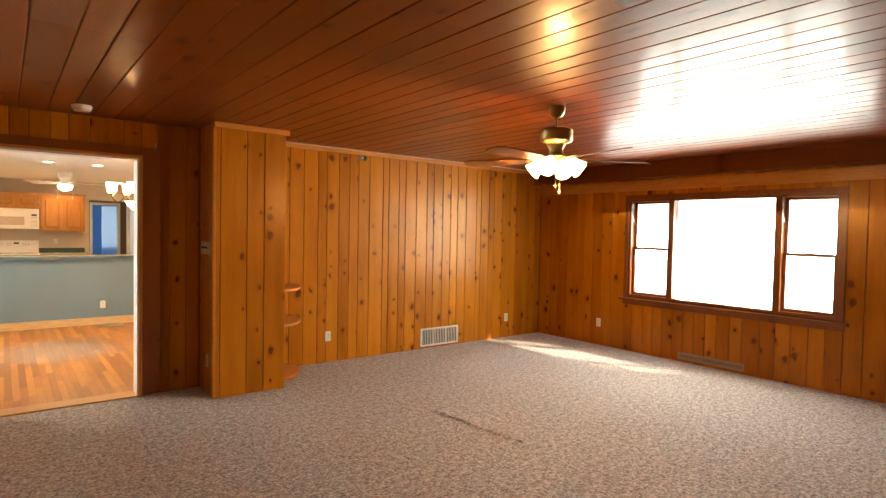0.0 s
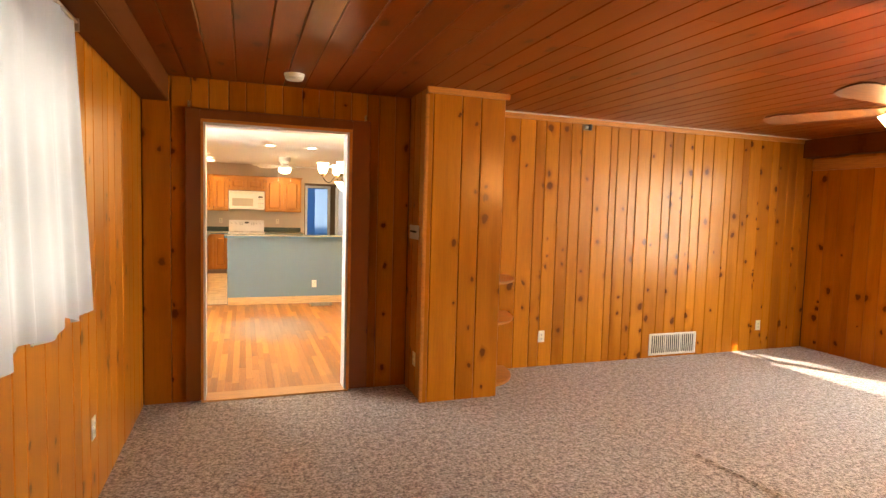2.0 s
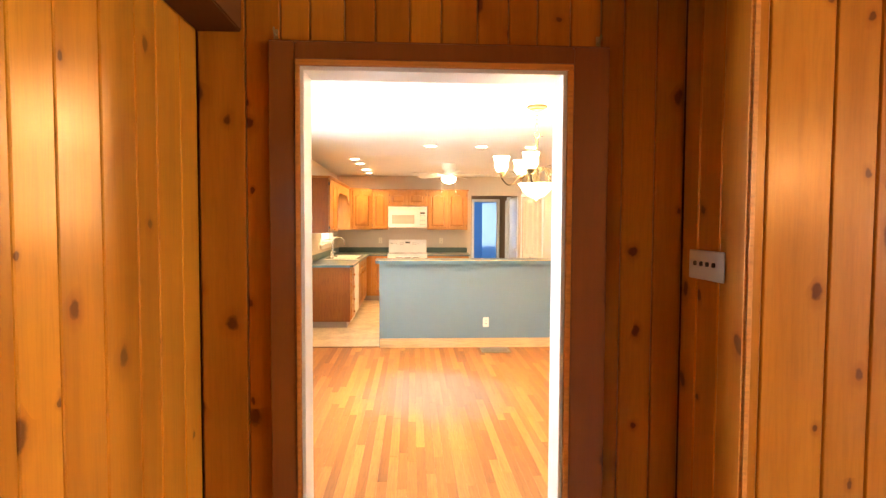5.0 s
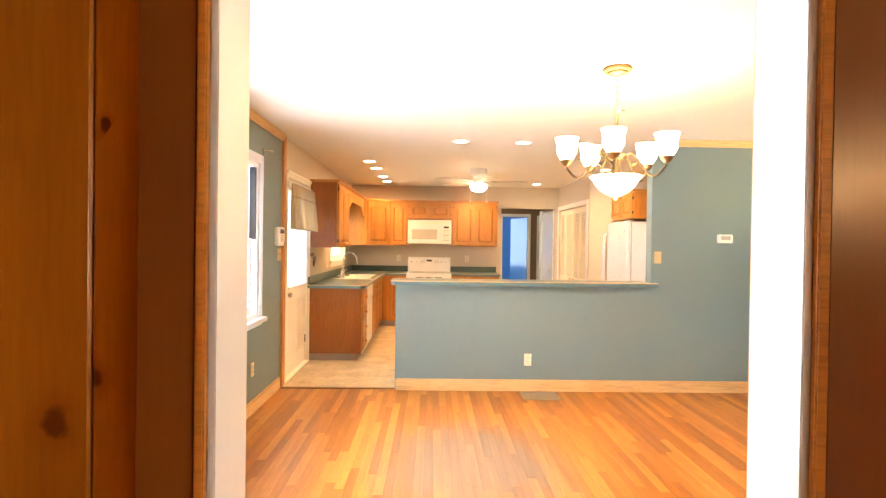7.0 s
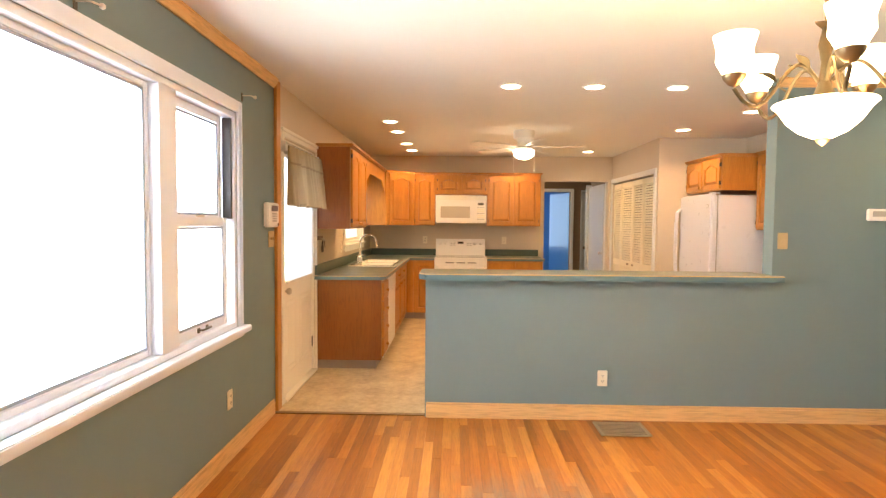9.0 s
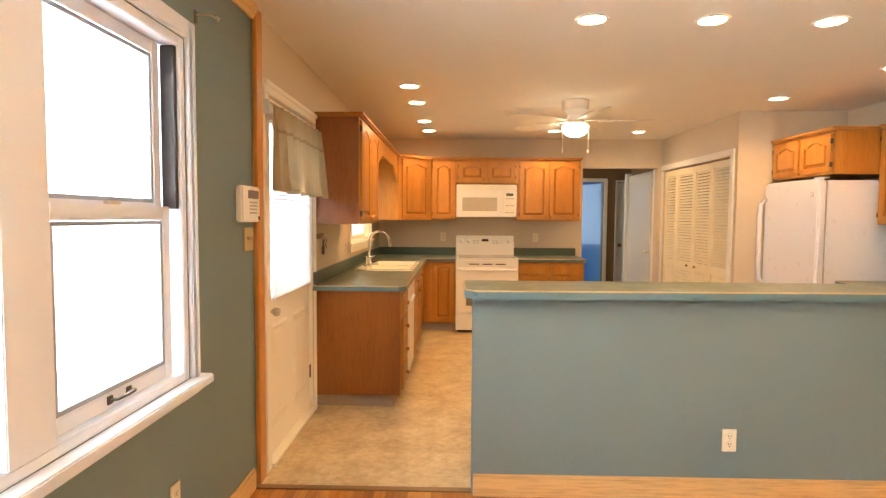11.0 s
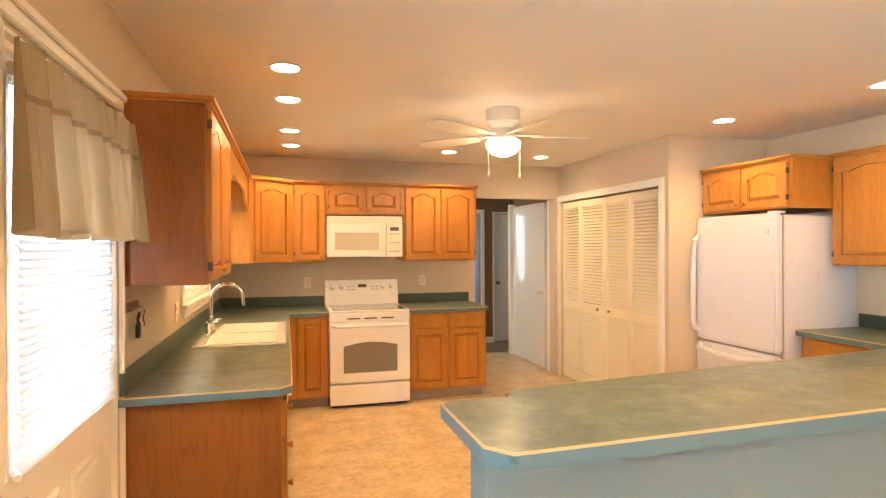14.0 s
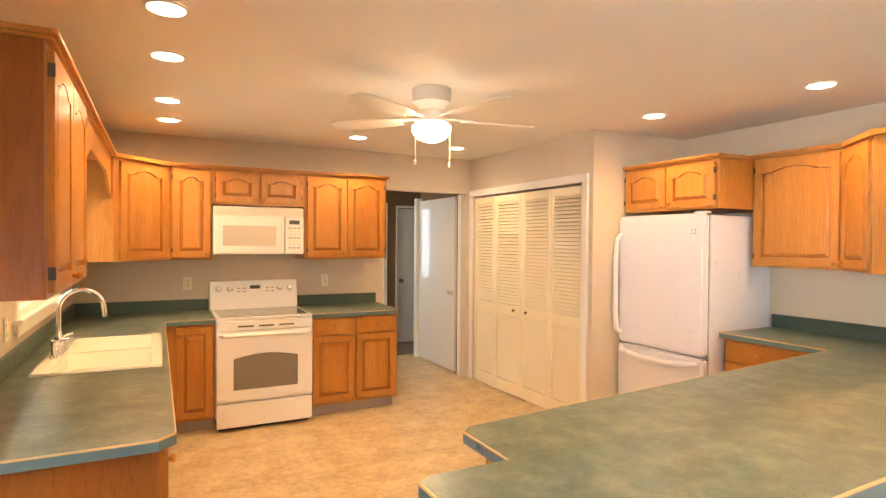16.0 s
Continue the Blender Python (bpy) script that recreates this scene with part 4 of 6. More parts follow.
# ---- dining room ----
w3 = tagged(thing("window_3", pose(-1.23, 6.09, 0, 0, 0, 90), "large white picture window with a double-hung sash beside it", "window"), kind="structure")
part("window_frame", frame_ring(B(), 0.0, 0.77, 2.78, 2.07, 0.035, 0.0, 0.15).box(1.89, -0.004, 0.805, 2.05, 0.13, 2.035), WINDOW_WHITE, w3, bevel=0.003)
psash = part("picture_sash", frame_ring(B(), 0.035, 0.805, 1.89, 2.035, 0.03, 0.045, 0.075), WINDOW_WHITE, w3, bevel=0.004)
part("glazing_bead", frame_ring(B(), 0.066, 0.836, 1.859, 2.004, 0.012, 0.048, 0.056), GLAZING, psash, "blue-grey glazing bead")
pane(w3, 0.06, 0.83, 1.865, 2.01, 0.06)
part("casing", B().box(-0.07, -0.02, 0.772, 0.0, 0.0, 2.14).box(2.78, -0.02, 0.772, 2.835, 0.0, 2.14).box(0.0, -0.02, 2.07, 2.78, 0.0, 2.14).box(2.79, -0.028, 0.772, 2.815, -0.02, 2.12), WINDOW_WHITE, w3, bevel=0.004)
part("window_sill", B().box(-0.11, -0.06, 0.735, 2.862, 0.0, 0.7715).box(-0.07, -0.022, 0.705, 2.835, 0.0, 0.7345), WINDOW_WHITE, w3, bevel=0.005)
part("sash_track", B().box(2.722, 0.012, 1.43, 2.744, 0.062, 2.03), STEEL_GREY, w3)
lo = double_hung(w3, 2.05, 0.805, 2.72, 2.035, WINDOW_WHITE, 0.035, 0.05, True)
part("sash_lift", B().tube([(2.33, 0.036, 0.832), (2.335, 0.008, 0.836), (2.36, -0.004, 0.842), (2.40, -0.004, 0.842), (2.425, 0.008, 0.836), (2.43, 0.036, 0.832)], 0.0055, 8).box(2.318, 0.030, 0.820, 2.342, 0.035, 0.846).box(2.418, 0.030, 0.820, 2.442, 0.035, 0.846), DARK_HINGE, lo, "bronze sash lift")
for y, z in ((7.44, 2.17), (8.97, 2.185)):
    br = thing("curtain_bracket", pose(-1.23, y, z, 0, 0, 90), "clear and bronze curtain rod bracket above the window", "bracket", "curtain brackets")
    part("plate", B().box(-0.010, -0.004, -0.026, 0.010, 0.0, 0.026), DARK_HINGE, br)
    part("arm", B().tube([(0, -0.004, 0.01), (0.01, -0.05, 0.012), (0.05, -0.062, 0.012)], 0.004, 8), NICKEL, br)
    part("tip", B().lathe([(0.001, -0.012), (0.010, -0.007), (0.011, 0.005), (0.001, 0.012)], 12, Matrix.Translation((0.058, -0.062, 0.012))), NICKEL, br)

pad = thing("alarm_keypad", pose(-1.23, 9.345, 1.375, 0, 0, 90), "white plastic alarm keypad with a violet display", "alarm keypad")
part("housing", B().box(0.0, -0.035, 0.0, 0.235, 0.0, 0.175), APPLIANCE, pad, bevel=0.008)
part("display", B().box(0.07, -0.0375, 0.115, 0.21, -0.034, 0.155), DISPLAY_VIOLET, pad, bevel=0.002)
for r in range(4):
    for c in range(4):
        part("key", B().box(0.09 + c * 0.026, -0.0372, 0.092 - r * 0.017, 0.109 + c * 0.026, -0.0345, 0.101 - r * 0.017), GREY_PRINT, pad, smooth=False)
part("badge", B().cyl(0.010, 0, 0.003, 16, Matrix.Translation((0.215, -0.0345, 0.02)) @ Matrix.Rotation(radians(90), 4, "X")), DISPLAY, pad)
outlet(pose(-1.23, 9.50, 1.29, 0, 0, 90), PLATE_TAN, "switch", "tan double light switch plate under the keypad", 2)
outlet(pose(-1.23, 8.735, 0.36, 0, 0, 90), ALMOND, label="almond duplex outlet on the teal wall")
outlet(pose(1.175, 9.51, 0.305), ALMOND, label="almond duplex outlet on the half wall")
outlet(pose(2.425, 9.51, 1.31), PLATE_TAN, "switch", "tan light switch plate on the teal wall")
outlet(pose(3.415, 8.99, 1.31, 0, 0, -90), ALMOND, "switch", "almond light switch plate on the teal wall")
th = thing("thermostat", pose(3.075, 9.51, 1.50), "small white wall thermostat with a grey display", "thermostat")
part("housing", B().box(-0.075, -0.025, -0.042, 0.075, 0.0, 0.042), APPLIANCE, th, bevel=0.006)
part("display", B().box(-0.045, -0.027, -0.012, 0.05, -0.024, 0.026), GREY_PRINT, th, bevel=0.002)
grille("floor_register", pose(1.09, 9.17, 0.001, -90, 0, 0), 0.34, 0.25, 1, "brown metal floor register by the half wall", VENT_BROWN, 9, True).matrix_world = pose(1.09, 9.18, 0.004, -90, 0, 0)

# chandelier
ch = thing("chandelier", pose(1.295, 7.355, H), "antique brass chandelier with five lit frosted glass shades", "chandelier")
part("canopy", B().lathe([(0.002, 0.0), (0.080, 0.0), (0.086, -0.010), (0.080, -0.022), (0.060, -0.026), (0.056, -0.036), (0.034, -0.040), (0.020, -0.052), (0.002, -0.054)], 36), CHANDELIER_METAL, ch)
b = B()
for i in range(5):
    b.tube([(0.012 * math.cos(t / 8 * 6.283) * (1 if i % 2 else 0.25), 0.012 * math.cos(t / 8 * 6.283) * (0.25 if i % 2 else 1), -0.06 - i * 0.034 + 0.022 * math.sin(t / 8 * 6.283)) for t in range(9)], 0.0028, 6)
part("chain", b, CHANDELIER_METAL, ch)
part("loop", B().tube([(0.022 * math.cos(t / 12 * 6.283), 0, -0.235 + 0.026 * math.sin(t / 12 * 6.283)) for t in range(13)], 0.004, 8), CHANDELIER_METAL, ch)
part("stem", B().lathe([(0.002, -0.255), (0.010, -0.26), (0.008, -0.36), (0.014, -0.40), (0.022, -0.44), (0.012, -0.50), (0.018, -0.56), (0.030, -0.60), (0.030, -0.66), (0.002, -0.665)], 18), CHANDELIER_METAL, ch)


def leaf(m, l=0.06, w=0.016):
    b = B()
    n = 7
    left = [(l * k / n, -w * math.sin(math.pi * k / n), 0.012 * math.sin(math.pi * k / n)) for k in range(n + 1)]
    mid = [(l * k / n, 0, 0.003 + 0.008 * math.sin(math.pi * k / n)) for k in range(n + 1)]
    right = [(x, -y, z) for x, y, z in left]
    v = left + mid + right
    f = [(i, i + 1, n + 2 + i, n + 1 + i) for i in range(n)] + [(n + 1 + i, n + 2 + i, 2 * n + 3 + i, 2 * n + 2 + i) for i in range(n)]
    v2 = [(x, y, z - 0.002) for x, y, z in v]
    return b.add(v, f, m).add(v2, [tuple(reversed(q)) for q in f], m)


for a, z, s in ((20, -0.27, 1), (200, -0.40, 0.9)):
    part("leaf", leaf(pose(0, 0, z, 0, -25, a), 0.065 * s), CHANDELIER_METAL, ch)
for i in range(5):
    a = radians(-111 + 72 * i)
    c, s = math.cos(a), math.sin(a)
    path = []
    for k in range(19):
        u = k / 18
        r = 0.02 + 0.265 * u
        z = -0.56 + 0.02 * max(0.0, u - 0.5) + 0.055 * math.sin(math.pi * min(1.0, u / 0.45)) - (0.085 * math.sin(math.pi * (u - 0.45) / 0.62) if u > 0.45 else 0.0)
        path.append((r * c, r * s, z))
    arm = part("arm", B().tube(path, 0.0062, 8), CHANDELIER_METAL, ch)
    part("cup", B().lathe([(0.002, -0.575), (0.018, -0.568), (0.034, -0.548), (0.038, -0.535), (0.002, -0.535)], 20, Matrix.Translation((0.285 * c, 0.285 * s, 0))), BRONZE, arm)
    part("shade", B().lathe(tulip(0.034, 0.068, 0.126), 28, Matrix.Translation((0.285 * c, 0.285 * s, -0.535)), 0.05, 4), SHADE_GLOW, arm, "lit frosted glass shade with a scalloped rim")
    part("leaf", leaf(pose(0.15 * c, 0.15 * s, -0.56, 0, -20, math.degrees(a) + 12), 0.075), CHANDELIER_METAL, arm)
    part("leaf", leaf(pose(0.05 * c, 0.05 * s, -0.53, 0, -35, math.degrees(a) + 30), 0.085), CHANDELIER_METAL, arm)
part("bowl", B().lathe([(0.002, -0.745), (0.03, -0.742), (0.07, -0.722), (0.105, -0.69), (0.13, -0.65), (0.148, -0.632), (0.146, -0.628), (0.126, -0.645), (0.10, -0.685), (0.066, -0.716), (0.002, -0.738)], 36), SHADE_GLOW, ch, "lit frosted glass bowl")
part("finial", B().lathe([(0.002, -0.742), (0.022, -0.744), (0.018, -0.754), (0.008, -0.762), (0.002, -0.768)], 16), BRONZE, ch)
lamp("chandelier_bulb", "POINT", pose(1.295, 7.355, 2.24), CHANDELIER_LAMP * 0.62, WARM, radius=0.1)
lamp("chandelier_bulb", "POINT", pose(1.295, 7.355, 1.62), CHANDELIER_LAMP * 0.38, WARM, radius=0.12)

sc = thing("wall_sconce", pose(3.415, 8.98, 1.80, 0, 0, -90), "bronze wall sconce with a lit amber glass shade", "wall sconce")
part("back_plate", B().lathe([(0.002, 0.0), (0.05, 0.0), (0.045, 0.012), (0.02, 0.02), (0.002, 0.02)], 24, Matrix.Translation((0, 0, -0.05)) @ Matrix.Rotation(radians(90), 4, "X")), BRONZE, sc)
part("arm", B().tube([(0, -0.015, -0.06), (0, -0.06, -0.085), (0, -0.09, -0.075), (0, -0.095, -0.055)], 0.007, 8), BRONZE, sc)
part("cup", B().lathe([(0.002, -0.06), (0.022, -0.05), (0.036, -0.03), (0.002, -0.03)], 20, Matrix.Translation((0, -0.095, 0))), BRONZE, sc)
part("finial", B().lathe([(0.002, -0.105), (0.009, -0.09), (0.012, -0.075), (0.002, -0.06)], 12, Matrix.Translation((0, -0.095, 0))), BRONZE, sc)
part("shade", B().lathe(tulip(0.034, 0.07, 0.15), 26, Matrix.Translation((0, -0.095, -0.03)), 0.05, 4), SCONCE_GLOW, sc, "lit amber glass shade")
lamp("sconce_bulb", "POINT", pose(3.32, 8.98, 1.98), SCONCE_LAMP, WARM, radius=0.05)


# ---- kitchen ----
def arch_poly(x0, z0, x1, z1, rise, n=12):
    """A panel outline with a cathedral top: shoulders, then an arch."""
    w = x1 - x0
    top = [(x1, z1 - rise), (x1 - 0.12 * w, z1 - rise)]
    for k in range(n + 1):
        s = k / n
        top.append((x1 - 0.16 * w - 0.68 * w * s, z1 - rise + rise * math.sin(math.pi * s) ** 0.75))
    top += [(x0 + 0.12 * w, z1 - rise), (x0, z1 - rise)]
    return [(x0, z0), (x1, z0)] + (top if rise else [(x1, z1), (x0, z1)])


def inset(poly, d):
    cx = sum(p[0] for p in poly) / len(poly)
    cz = sum(p[1] for p in poly) / len(poly)
    hx = max(abs(p[0] - cx) for p in poly)
    hz = max(abs(p[1] - cz) for p in poly)
    return [(cx + (x - cx) * (1 - d / hx), cz + (z - cz) * (1 - d / hz)) for x, z in poly]


def panel_door(parent, x0, z0, x1, z1, knob=None, rise=0.035, y=0.0, m=None, mat=None, hinge=None, name="door"):
    """A raised-panel door; its back lies at y, its face at y - 0.02."""
    mat = mat or OAK
    st = min(0.052, (x1 - x0) * 0.2, (z1 - z0) * 0.22)
    rise = min(rise, (z1 - z0) * 0.16)
    arch = arch_poly(x0 + st, z0 + st, x1 - st, z1 - st, rise)
    n = len(arch)
    if rise:
        outer = [(x0, z0), (x1, z0), (x1, z1)] + [(x, z1) for x, z in arch[3:-1]] + [(x0, z1)]
    else:
        outer = [(x0, z0), (x1, z0), (x1, z1), (x0, z1)]
    rings = [(outer, 0.0), (outer, 0.017), (inset(outer, 0.003), 0.020), (arch, 0.020), (inset(arch, 0.0015), 0.003), (inset(arch, 0.012), 0.003), (inset(arch, min(0.030, st * 0.7)), 0.018)]
    v = [(x, y - h, z) for ring, h in rings for x, z in ring]
    f = [(r * n + i, r * n + (i + 1) % n, r * n + n + (i + 1) % n, r * n + n + i) for r in range(len(rings) - 1) for i in range(n)]
    f += [tuple(range((len(rings) - 1) * n, len(rings) * n)), tuple(reversed(range(n)))]
    b = B().add(v, f, m)
    d = part(name, b, mat, parent, smooth=False)
    # thin dark ring on the groove floor, painted-in shade that outlines the panel
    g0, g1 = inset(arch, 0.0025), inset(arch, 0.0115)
    part("moulding", B().add([(x, y - 0.0038, z) for x, z in g0 + g1], [(i, (i + 1) % n, n + (i + 1) % n, n + i) for i in range(n)], m), OAK_GROOVE_SHADE if mat is OAK else mat, d, smooth=False)
    if knob:
        k = Matrix.Translation((knob[0], y - 0.020, knob[1])) @ Matrix.Rotation(radians(90), 4, "X")
        part("knob", B().lathe([(0.002, 0.027), (0.013, 0.025), (0.0165, 0.018), (0.009, 0.009), (0.007, 0.0), (0.002, 0.0)], 14, m @ k if m is not None else k), NICKEL if mat is not OAK else OAK, d)
    if hinge is not None:
        for z in (z0 + 0.06, z1 - 0.06):
            part("hinge", B().box(hinge - 0.006, y - 0.022, z - 0.02, hinge + 0.006, y - 0.002, z + 0.02, m), DARK_HINGE, d)
    return d


def wall_cabinet(m, w, z0, z1, depth, doors, label, crown_l=False, crown_r=False, end_left=False, end_right=False, rise=0.035):
    c = thing("wall_cabinet", m, label, "kitchen cabinet", "oak kitchen cabinets")
    part("body", B().box(0, 0, z0, w, depth, z1), OAK, c, bevel=0.002)
    if end_left:
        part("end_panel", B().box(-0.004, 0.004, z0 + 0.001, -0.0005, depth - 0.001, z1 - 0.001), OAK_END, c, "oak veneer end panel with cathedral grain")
    if end_right:
        part("end_panel", B().box(w + 0.0005, 0.004, z0 + 0.001, w + 0.004, depth - 0.001, z1 - 0.001), OAK, c)
    for x0, x1, side in doors:
        kx = x1 - 0.028 if side == "r" else x0 + 0.028
        panel_door(c, x0, z0 + 0.018, x1, z1 - 0.022, (kx, z0 + 0.05), rise, hinge=x0 if side == "r" else x1)
    part("crown", B().box(-0.014 if crown_l else 0, -0.022, z1, w + (0.014 if crown_r else 0), depth, z1 + 0.012).box(-0.026 if crown_l else 0, -0.036, z1 + 0.012, w + (0.026 if crown_r else 0), depth, z1 + 0.03), OAK, c, bevel=0.003)
    return c


def base_cabinet(m, w, depth, drawers, doors, label, end_left=False, end_right=False, toe=0.10, top=0.868):
    c = thing("base_cabinet", m, label, "kitchen cabinet", "oak kitchen cabinets")
    part("body", B().box(0, 0, toe, w, depth, top), OAK, c, bevel=0.002)
    part("toe_kick", B().box(0.02 if end_left else 0, 0.055, 0.003, w - (0.02 if end_right else 0), depth, toe), TOE, c)
    if end_left:
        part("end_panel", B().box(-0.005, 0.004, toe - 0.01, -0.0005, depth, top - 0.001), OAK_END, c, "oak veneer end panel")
    if end_right:
        part("end_panel", B().box(w + 0.0005, 0.004, toe - 0.01, w + 0.005, depth, top - 0.001), OAK, c)
    for x0, x1, z0, z1 in drawers:
        d = part("drawer", B().box(x0, -0.018, z0, x1, 0.0, z1).box(x0 + 0.02, -0.021, z0 + 0.02, x1 - 0.02, -0.018, z1 - 0.02), OAK, c, bevel=0.003)
        k = Matrix.Translation(((x0 + x1) / 2, -0.021, (z0 + z1) / 2)) @ Matrix.Rotation(radians(90), 4, "X")
        part("knob", B().lathe([(0.002, 0.027), (0.013, 0.025), (0.0165, 0.018), (0.009, 0.009), (0.007, 0.0), (0.002, 0.0)], 14, k), OAK, d)
    for x0, x1, side in doors:
        panel_door(c, x0, 0.125, x1, 0.70 if drawers else 0.845, (x1 - 0.028 if side == "r" else x0 + 0.028, 0.655 if drawers else 0.79), 0.0)
    return c


LX, CT = -0.595, 0.905     # left base cabinet front; counter top height
UZ0, UZ1 = 1.37, 2.13      # wall cabinets
BY = 13.60                 # back base cabinet front
UY = 13.88                 # back wall cabinet front

# exterior door
dr = thing("exterior_door", pose(-1.255, 9.785, 0, 0, 0, 90), "cream painted half-glass exterior door with a mini blind", "door")
leafb = B()
cells(leafb, "y", 0.0, 0.045, 0.0, 0.965, 0.02, 2.04, [(0.10, 0.86, 0.95, 1.93)])
part("leaf", leafb, CREAM_PAINT, dr, smooth=False)
part("glass_stop", frame_ring(B(), 0.075, 0.925, 0.885, 1.955, 0.028, -0.012, 0.0), CREAM_PAINT, dr, bevel=0.005)
pane(dr, 0.10, 0.95, 0.86, 1.93, 0.02)
for x0, x1 in ((0.12, 0.43), (0.53, 0.84)):
    panel = B()
    o = [(x0, 0.18), (x1, 0.18), (x1, 0.78), (x0, 0.78)]
    a, c2, e = inset(o, 0.018), inset(o, 0.045), inset(o, 0.062)
    panel.add([(x, -0.0005, z) for x, z in o] + [(x, -0.009, z) for x, z in a] + [(x, -0.002, z) for x, z in c2] + [(x, -0.008, z) for x, z in e],
              [(r * 4 + i, r * 4 + (i + 1) % 4, r * 4 + 4 + (i + 1) % 4, r * 4 + 4 + i) for r in range(3) for i in range(4)] + [(12, 13, 14, 15)])
    part("panel", panel, CREAM_PAINT, dr, smooth=False)
kn = part("door_knob", B().lathe([(0.002, 0.075), (0.02, 0.074), (0.028, 0.062), (0.024, 0.045), (0.012, 0.035), (0.012, 0.008), (0.033, 0.006), (0.034, 0.0), (0.002, 0.0)], 24, Matrix.Translation((0.048, 0.0, 0.87)) @ Matrix.Rotation(radians(90), 4, "X")), NICKEL, dr, "brushed nickel knob")
for z in (0.28, 1.05, 1.82):
    part("hinge", B().box(0.955, -0.006, z - 0.045, 0.978, 0.004, z + 0.045).cyl(0.006, z - 0.048, z + 0.048, 10, Matrix.Translation((0.972, -0.006, 0))), DARK_HINGE, dr)
kc = B().box(-1.229, 9.70, 0.003, -1.208, 9.768, 2.062).box(-1.229, 10.767, 0.003, -1.208, 10.785, 2.062).box(-1.229, 9.70, 2.062, -1.208, 10.785, 2.13)
kc.box(-1.208, 9.70, 2.10, -1.196, 10.785, 2.13)
setting("door_casing_kitchen", kc, CREAM_PAINT, "cream painted casing of the exterior door", "door casing", 0.004)
setting("jamb_kitchen", B().box(-1.38, 9.771, 0.003, -1.232, 9.783, 2.054).box(-1.38, 10.752, 0.003, -1.232, 10.764, 2.054).box(-1.38, 9.783, 2.042, -1.232, 10.752, 2.054).box(-1.38, 9.783, 0.003, -1.20, 10.752, 0.018), CREAM_PAINT, "cream painted door jamb and sill", "door jamb")

bl = thing("mini_blind", pose(-1.255, 9.86, 0, 0, 0, 90), "white mini blind closed over the door glass", "blind")
part("head_rail", B().box(0.0, -0.045, 1.94, 0.82, -0.014, 1.975), WHITE_PAINT, bl, bevel=0.003)
slat = B().add([(0.01, -0.038, -0.012), (0.81, -0.038, -0.012), (0.01, -0.031, 0.002), (0.81, -0.031, 0.002), (0.01, -0.020, 0.0125), (0.81, -0.020, 0.0125)], [(0, 1, 3, 2), (2, 3, 5, 4)]).mesh("blind_slat", BLIND)
for i in range(44):
    s = new("slat", slat)
    s.parent = bl
    s.location = (0, 0, 0.955 + i * 0.0222)
part("bottom_rail", B().box(0.01, -0.038, 0.925, 0.81, -0.018, 0.942), WHITE_PAINT, bl, bevel=0.003)
part("cord", B().tube([(0.76, -0.046, 1.95), (0.76, -0.047, 1.15)], 0.0018, 6).tube([(0.78, -0.046, 1.95), (0.78, -0.047, 1.13)], 0.0018, 6).lathe([(0.001, 1.13), (0.007, 1.115), (0.001, 1.09)], 8, Matrix.Translation((0.77, -0.047, 0))), WHITE_PAINT, bl)

va = thing("valance_curtain", pose(-1.215, 9.725, 0, 0, 0, 90), "gathered taupe cotton valance over the exterior door", "curtain")
part("cloth", cloth(0.98, 1.545, 1.995, 8, 0.034, 9, 0.1, 0.012), TAUPE_CLOTH, va)
whole = cloth(0.98, 1.545, 1.995, 8, 0.034, 9, 0.1, 0.012)
row = int(0.98 / 0.004) + 1
band = B().add([(x, y - 0.003, z) for x, y, z in whole.v[row * 18:row * 20]], [(i, i + 1, row + i + 1, row + i) for i in range(row - 1)])
part("band", band, plain("brown_valance_band", (0.34, 0.25, 0.15), 0.85), va, "darker stitched band")
part("rod", B().tube([(-0.03, -0.022, 1.965), (1.02, -0.022, 1.965)], 0.007), WHITE_PAINT, va)
part("bracket", B().box(-0.03, -0.035, 1.945, -0.015, 0.005, 2.02), WHITE_PAINT, va, bevel=0.003)
part("bracket", B().box(1.005, -0.035, 1.945, 1.02, 0.005, 2.02), WHITE_PAINT, va, bevel=0.003)

kr = thing("key_rack", pose(-1.229, 10.83, 1.25, 0, 0, 90), "small dark wooden key rack with hanging keys", "key rack")
part("board", B().box(0.0, -0.016, -0.012, 0.20, 0.0, 0.028), HOOK, kr, bevel=0.004)
for i, x in enumerate((0.11, 0.15, 0.185)):
    hk = part("hook", B().tube([(x, -0.016, 0.0), (x, -0.035, -0.004), (x, -0.04, -0.014), (x, -0.034, -0.02)], 0.003, 8), NICKEL, kr)
    part("keys", B().tube([(x, -0.038, -0.018), (x + 0.006, -0.03, -0.05), (x, -0.032, -0.07)], 0.007, 8).box(x - 0.016, -0.04, -0.13 + 0.02 * i, x + 0.016, -0.024, -0.068), (OUTLET_DARK, NICKEL, HOOK)[i], hk)

# sink window
w4 = tagged(thing("window_4", pose(-1.23, 12.20, 0, 0, 0, 90), "cream painted window above the sink", "window"), kind="structure")
part("window_frame", frame_ring(B(), 0.0, 1.14, 1.25, 1.95, 0.035, 0.0, 0.15), CREAM_PAINT, w4, bevel=0.003)
part("casing", frame_ring(B(), -0.07, 1.07, 1.32, 2.02, 0.07, -0.018, 0.0), CREAM_PAINT, w4, bevel=0.004)
part("window_sill", B().box(-0.09, -0.045, 1.12, 1.34, 0.0, 1.142).box(-0.07, -0.024, 1.055, 1.32, -0.019, 1.119), CREAM_PAINT, w4, bevel=0.004)
double_hung(w4, 0.035, 1.175, 1.215, 1.915, CREAM_PAINT)
